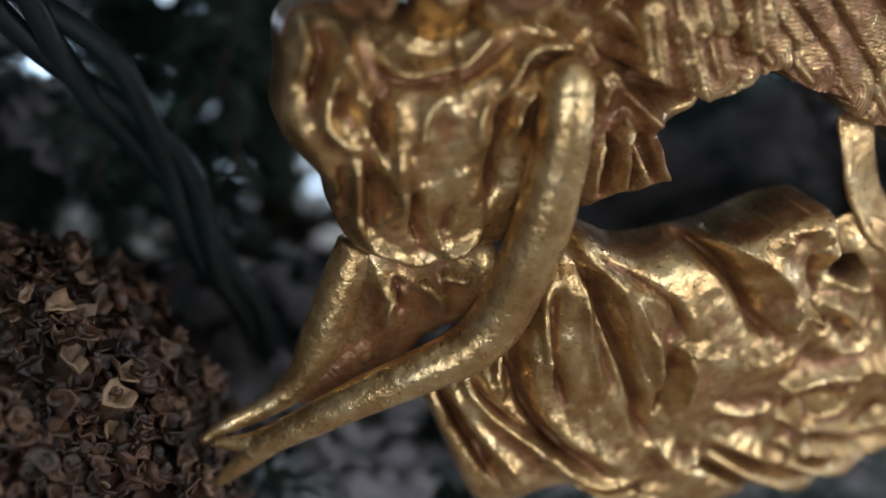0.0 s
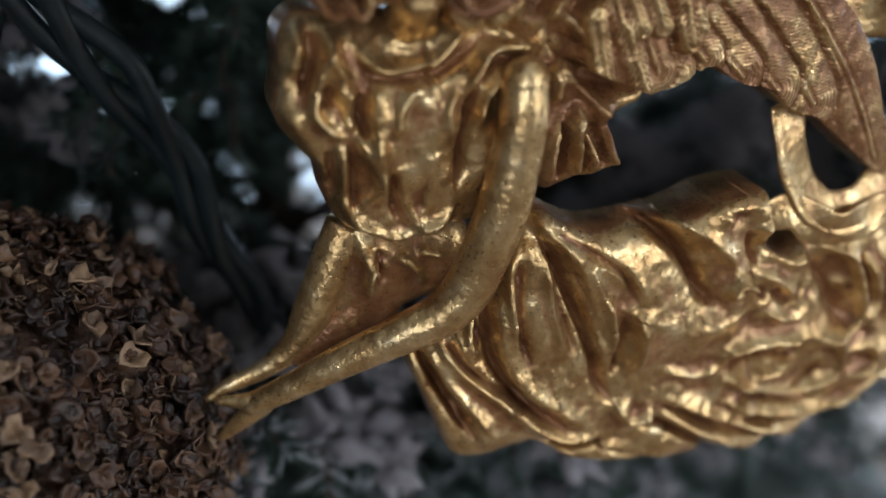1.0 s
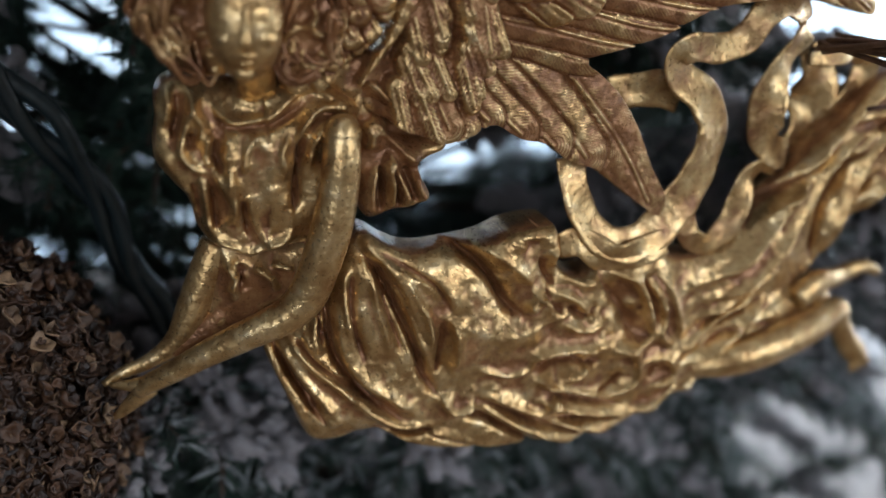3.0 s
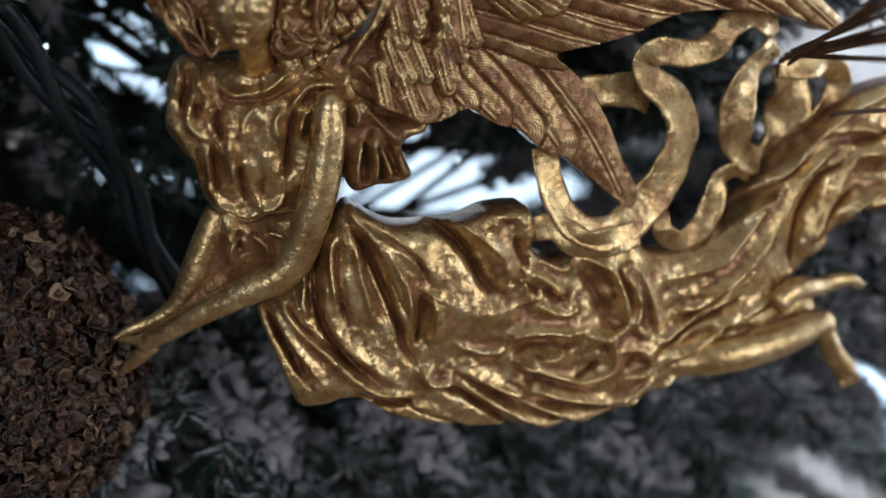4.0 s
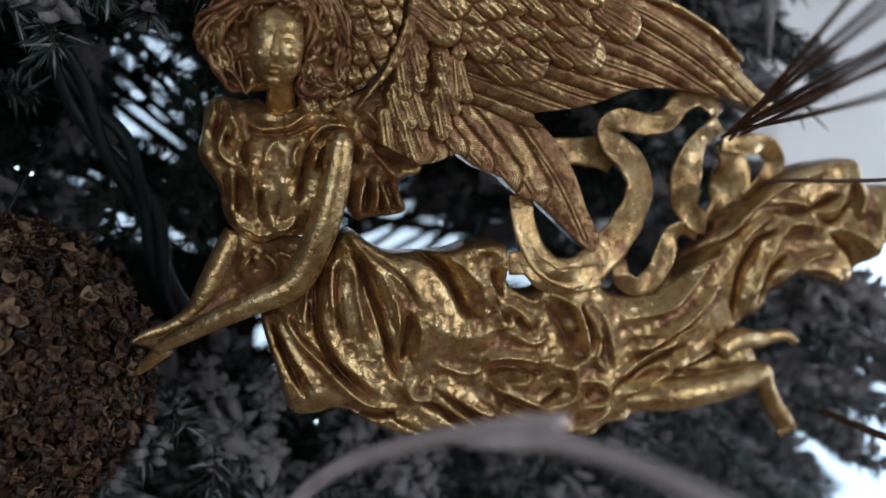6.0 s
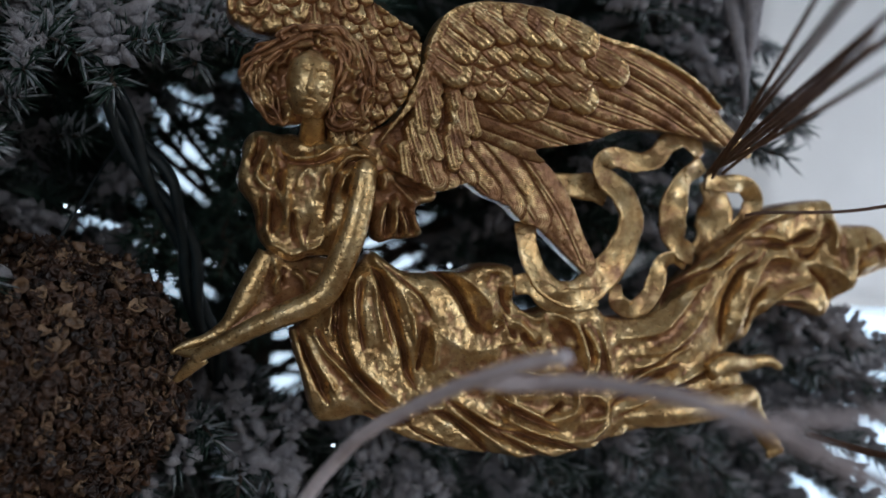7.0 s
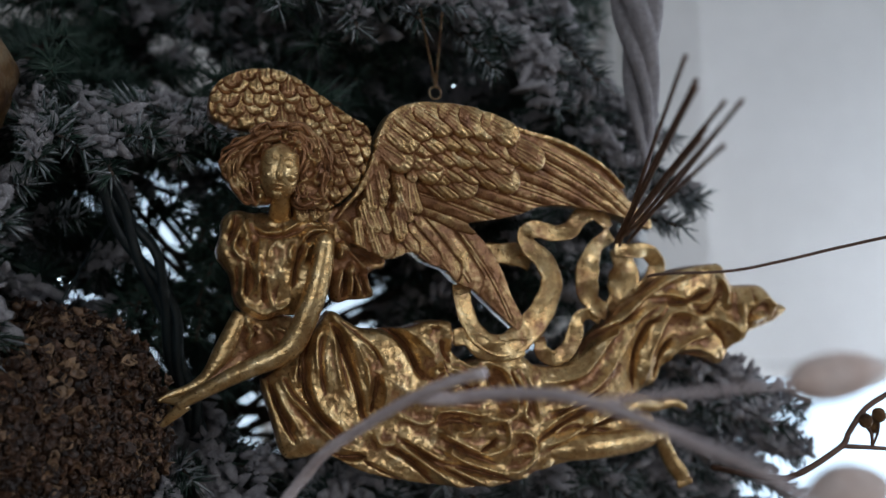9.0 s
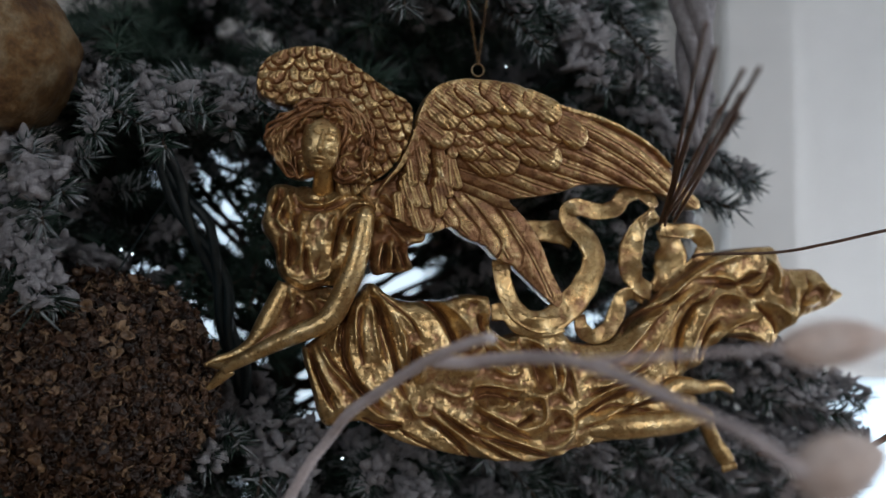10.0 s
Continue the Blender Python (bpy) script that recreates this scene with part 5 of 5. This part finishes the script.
for u1, v1 in ((4.5, 190), (17.5, 190)):
    a, b = Vector(place(12, 142.5, -1)), Vector(place(u1, v1, -18))
    for k in range(22):
        c = a.lerp(b, (k + 0.5) / 22)
        d = (b - a).normalized()
        s = d.cross(OUT).normalized() if k % 2 else OUT
        e = [tuple(c + d * 0.0017 * math.cos(w) + s * 0.0007 * math.sin(w)) for w in np.linspace(0, 2 * math.pi, 9)]
        v, f, _ = tube(e, 0.00022, 5, 0.7)
        mesh_of("link", v.tolist(), f, GOLD_DULL, chain)

# a sprig of brown straw stems that sticks out towards the room
sprig = tagged(new("straw_sprig"), "sprig of thin brown straw stems tucked behind the ornament", "sprig")
rng = np.random.RandomState(41)
root = (137, 71, -14)
for u, v, h in ((47.7, 120.3, 189), (49.1, 107.8, 195), (58.8, 103.5, 198), (59.5, 102.3, 207), (55.2, 86.6, 204), (52, 112, 190), (60, 96, 196), (57, 92, 188), (64, 98, 180)):
    b = (root[0] + rng.uniform(-3, 9), root[1] + rng.uniform(-4, 4), root[2] + rng.uniform(-4, 4))
    m = [(b[i] + (u, v, h)[i]) / 2 + rng.uniform(-1, 1) for i in range(3)]
    rod("stem", [tuple(place(*b)), tuple(place(*m)), tuple(place(u, v, h))], 0.0009, SPRIG, sprig, step=8)
WIRE = [(148.5, 49.7, 2), (155.7, 52, 8), (187.8, 56, 25), (207, 62.9, 45), (225, 70.9, 65), (247.6, 80.4, 90)]
straw = rod("long_straw", [tuple(place(*p)) for p in WIRE], 0.0009, SPRIG)
tagged(straw, "single long dark red-brown straw stem crossing the robe", "sprig")

# pale flocked twig with buds, in front
twig = tagged(new("pale_twig"), "pale pink flocked forked twig curving before the ornament", "twig")
TWIG = [(-67, -64, 88), (-59.5, -50, 94), (-53.9, -36.1, 110), (-44.8, -24.8, 125), (-36.4, -13.1, 145), (-29.6, -5.4, 160), (-21.6, 0.2, 170), (-16, 3.2, 178)]
TWIG_LONG = [(-31, -8.5, 155), (-19.6, -7.8, 160), (-13.8, -5.8, 166), (-7.6, -3.1, 180), (-2.6, -1.2, 195), (1, -0.1, 210), (13.2, -2.9, 222), (25.3, -8.6, 246), (29.7, -11.8, 268), (40.4, -18.9, 276)]
rod("stem", [tuple(place(-95, -160, 50)), tuple(place(-78, -95, 76))] + [tuple(place(*p)) for p in TWIG], 0.0025, PALE_TWIG, twig, around=12, tip=0.8)
rod("fork", [tuple(place(*p)) for p in TWIG_LONG], 0.0024, PALE_TWIG, twig, around=12, tip=0.7)


def bud(name, stem_pts, axis_pts, radius, label):
    thing = tagged(new(name), label, "bud", "flower buds on stems")
    rod("stem", [tuple(place(*p)) for p in stem_pts], 0.0011, PALE_TWIG, thing, tip=0.8)
    a, b = np.array(place(*axis_pts[0])), np.array(place(*axis_pts[1]))
    for k in range(4):
        bm = bmesh.new()
        bmesh.ops.create_uvsphere(bm, u_segments=16, v_segments=12, radius=1)
        ln = np.linalg.norm(b - a)
        for v in bm.verts:
            z = v.co.z
            taper = 1 - 0.35 * z
            v.co = Vector((v.co.x * radius * taper * 0.72, v.co.y * radius * taper * 0.72, (z + 1) * ln / 2))
            v.co.x += 0.35 * radius * math.cos(k * 1.57) * (1 - z * z)
            v.co.y += 0.35 * radius * math.sin(k * 1.57) * (1 - z * z)
        m = Vector(b - a).to_track_quat("Z", "Y").to_matrix().to_4x4()
        bm.transform(Matrix.Translation(a) @ m)
        part("petal", bm, BUD, thing, smooth=True)
    return thing


bud("flower_bud", [(-7.3, 2, 240), (16.4, 6.5, 250), (40.1, 11.5, 262)], [(40.1, 11.5, 262), (84, 17.0, 250)], 0.0062, "pale peach closed flower bud on a thin stem")
bud("flower_bud", [(70, -95, 215), (46, -45, 250), (48.1, -15.9, 268)], [(44, -22, 268), (74, -14, 262)], 0.0085, "larger pale peach closed flower bud")

# a brown twig with small round berries
berry_twig = tagged(new("berry_twig"), "brown forked twig with small tan berries", "twig")
BERRY = [(216, -64, -20), (212, -58, 40), (216, -52, 58), (241.6, -36.3, 60), (245.1, -30.1, 60), (255.8, -15.8, 60), (272, -5.9, 60)]
rod("stem", [tuple(place(*p)) for p in BERRY], 0.0019, SPRIG, berry_twig, tip=0.8)
rod("fork", [tuple(place(*p)) for p in ((241.6, -36.3, 60), (256, -36.5, 60), (276, -37.2, 60))], 0.0014, SPRIG, berry_twig, tip=0.8)
for u, v, h in ((255, -21.7, 62), (264, -18.3, 62), (264, -25.1, 58)):
    rod("stalk", [tuple(place(262, -36.6, 60)), tuple(place((u + 262) / 2 + 1, (v - 37) / 2, h)), tuple(place(u, v, h))], 0.0008, SPRIG, berry_twig)
    bm = bmesh.new()
    bmesh.ops.create_uvsphere(bm, u_segments=14, v_segments=10, radius=0.0042)
    for q in bm.verts:
        q.co *= 1 - 0.12 * abs(math.sin(3 * math.atan2(q.co.y, q.co.x))) * (1 - (q.co.z / 0.0042) ** 2)
    bm.transform(Matrix.Translation(place(u, v, h)))
    part("berry", bm, GOLD_DULL, berry_twig, smooth=True)


# a white icicle ornament
def icicle(top, tip, radius):
    rng = np.random.RandomState(51)
    a, b = np.array(place(*top)), np.array(place(*tip))
    thing = tagged(new("icicle_ornament"), "long white frosted twisted icicle ornament", "ornament")
    for k in range(4):
        pts = []
        for i in range(15):
            s = i / 14
            w = s * 5 + k * 1.57
            r = radius * (1 - s) ** 0.6 * 0.7
            p = a + (b - a) * s * (1 - 0.12 * (k % 2))
            pts.append((p[0] + r * math.cos(w), p[1] + r * math.sin(w), p[2]))
        rod("strand", pts, radius * 0.62, SNOW, thing, around=9, tip=0.12, step=4)
    return thing


icicle((152, 262, -45), (172.5, 108, -45), 0.016)

# a round antique gold bauble
bauble = tagged(new("gold_bauble"), "round mottled antique gold bauble hanging on a cord", "bauble")
centre = place(-250, 122, -60)
bm = bmesh.new()
bmesh.ops.create_icosphere(bm, subdivisions=5, radius=0.045)
for v in bm.verts:
    v.co *= 1 + 0.06 * noise.fractal(v.co * 45, 0.8, 2.0, 4)
bm.transform(Matrix.Translation(centre))
part("ball", bm, GOLD_DULL, bauble, smooth=True)
rod("cord", [tuple(centre + Vector((0, 0, 0.044))), tuple(centre + Vector((0, 0.01, 0.08))), tuple(centre + Vector((0.01, 0.06, 0.12)))], 0.0008, CABLE, bauble)
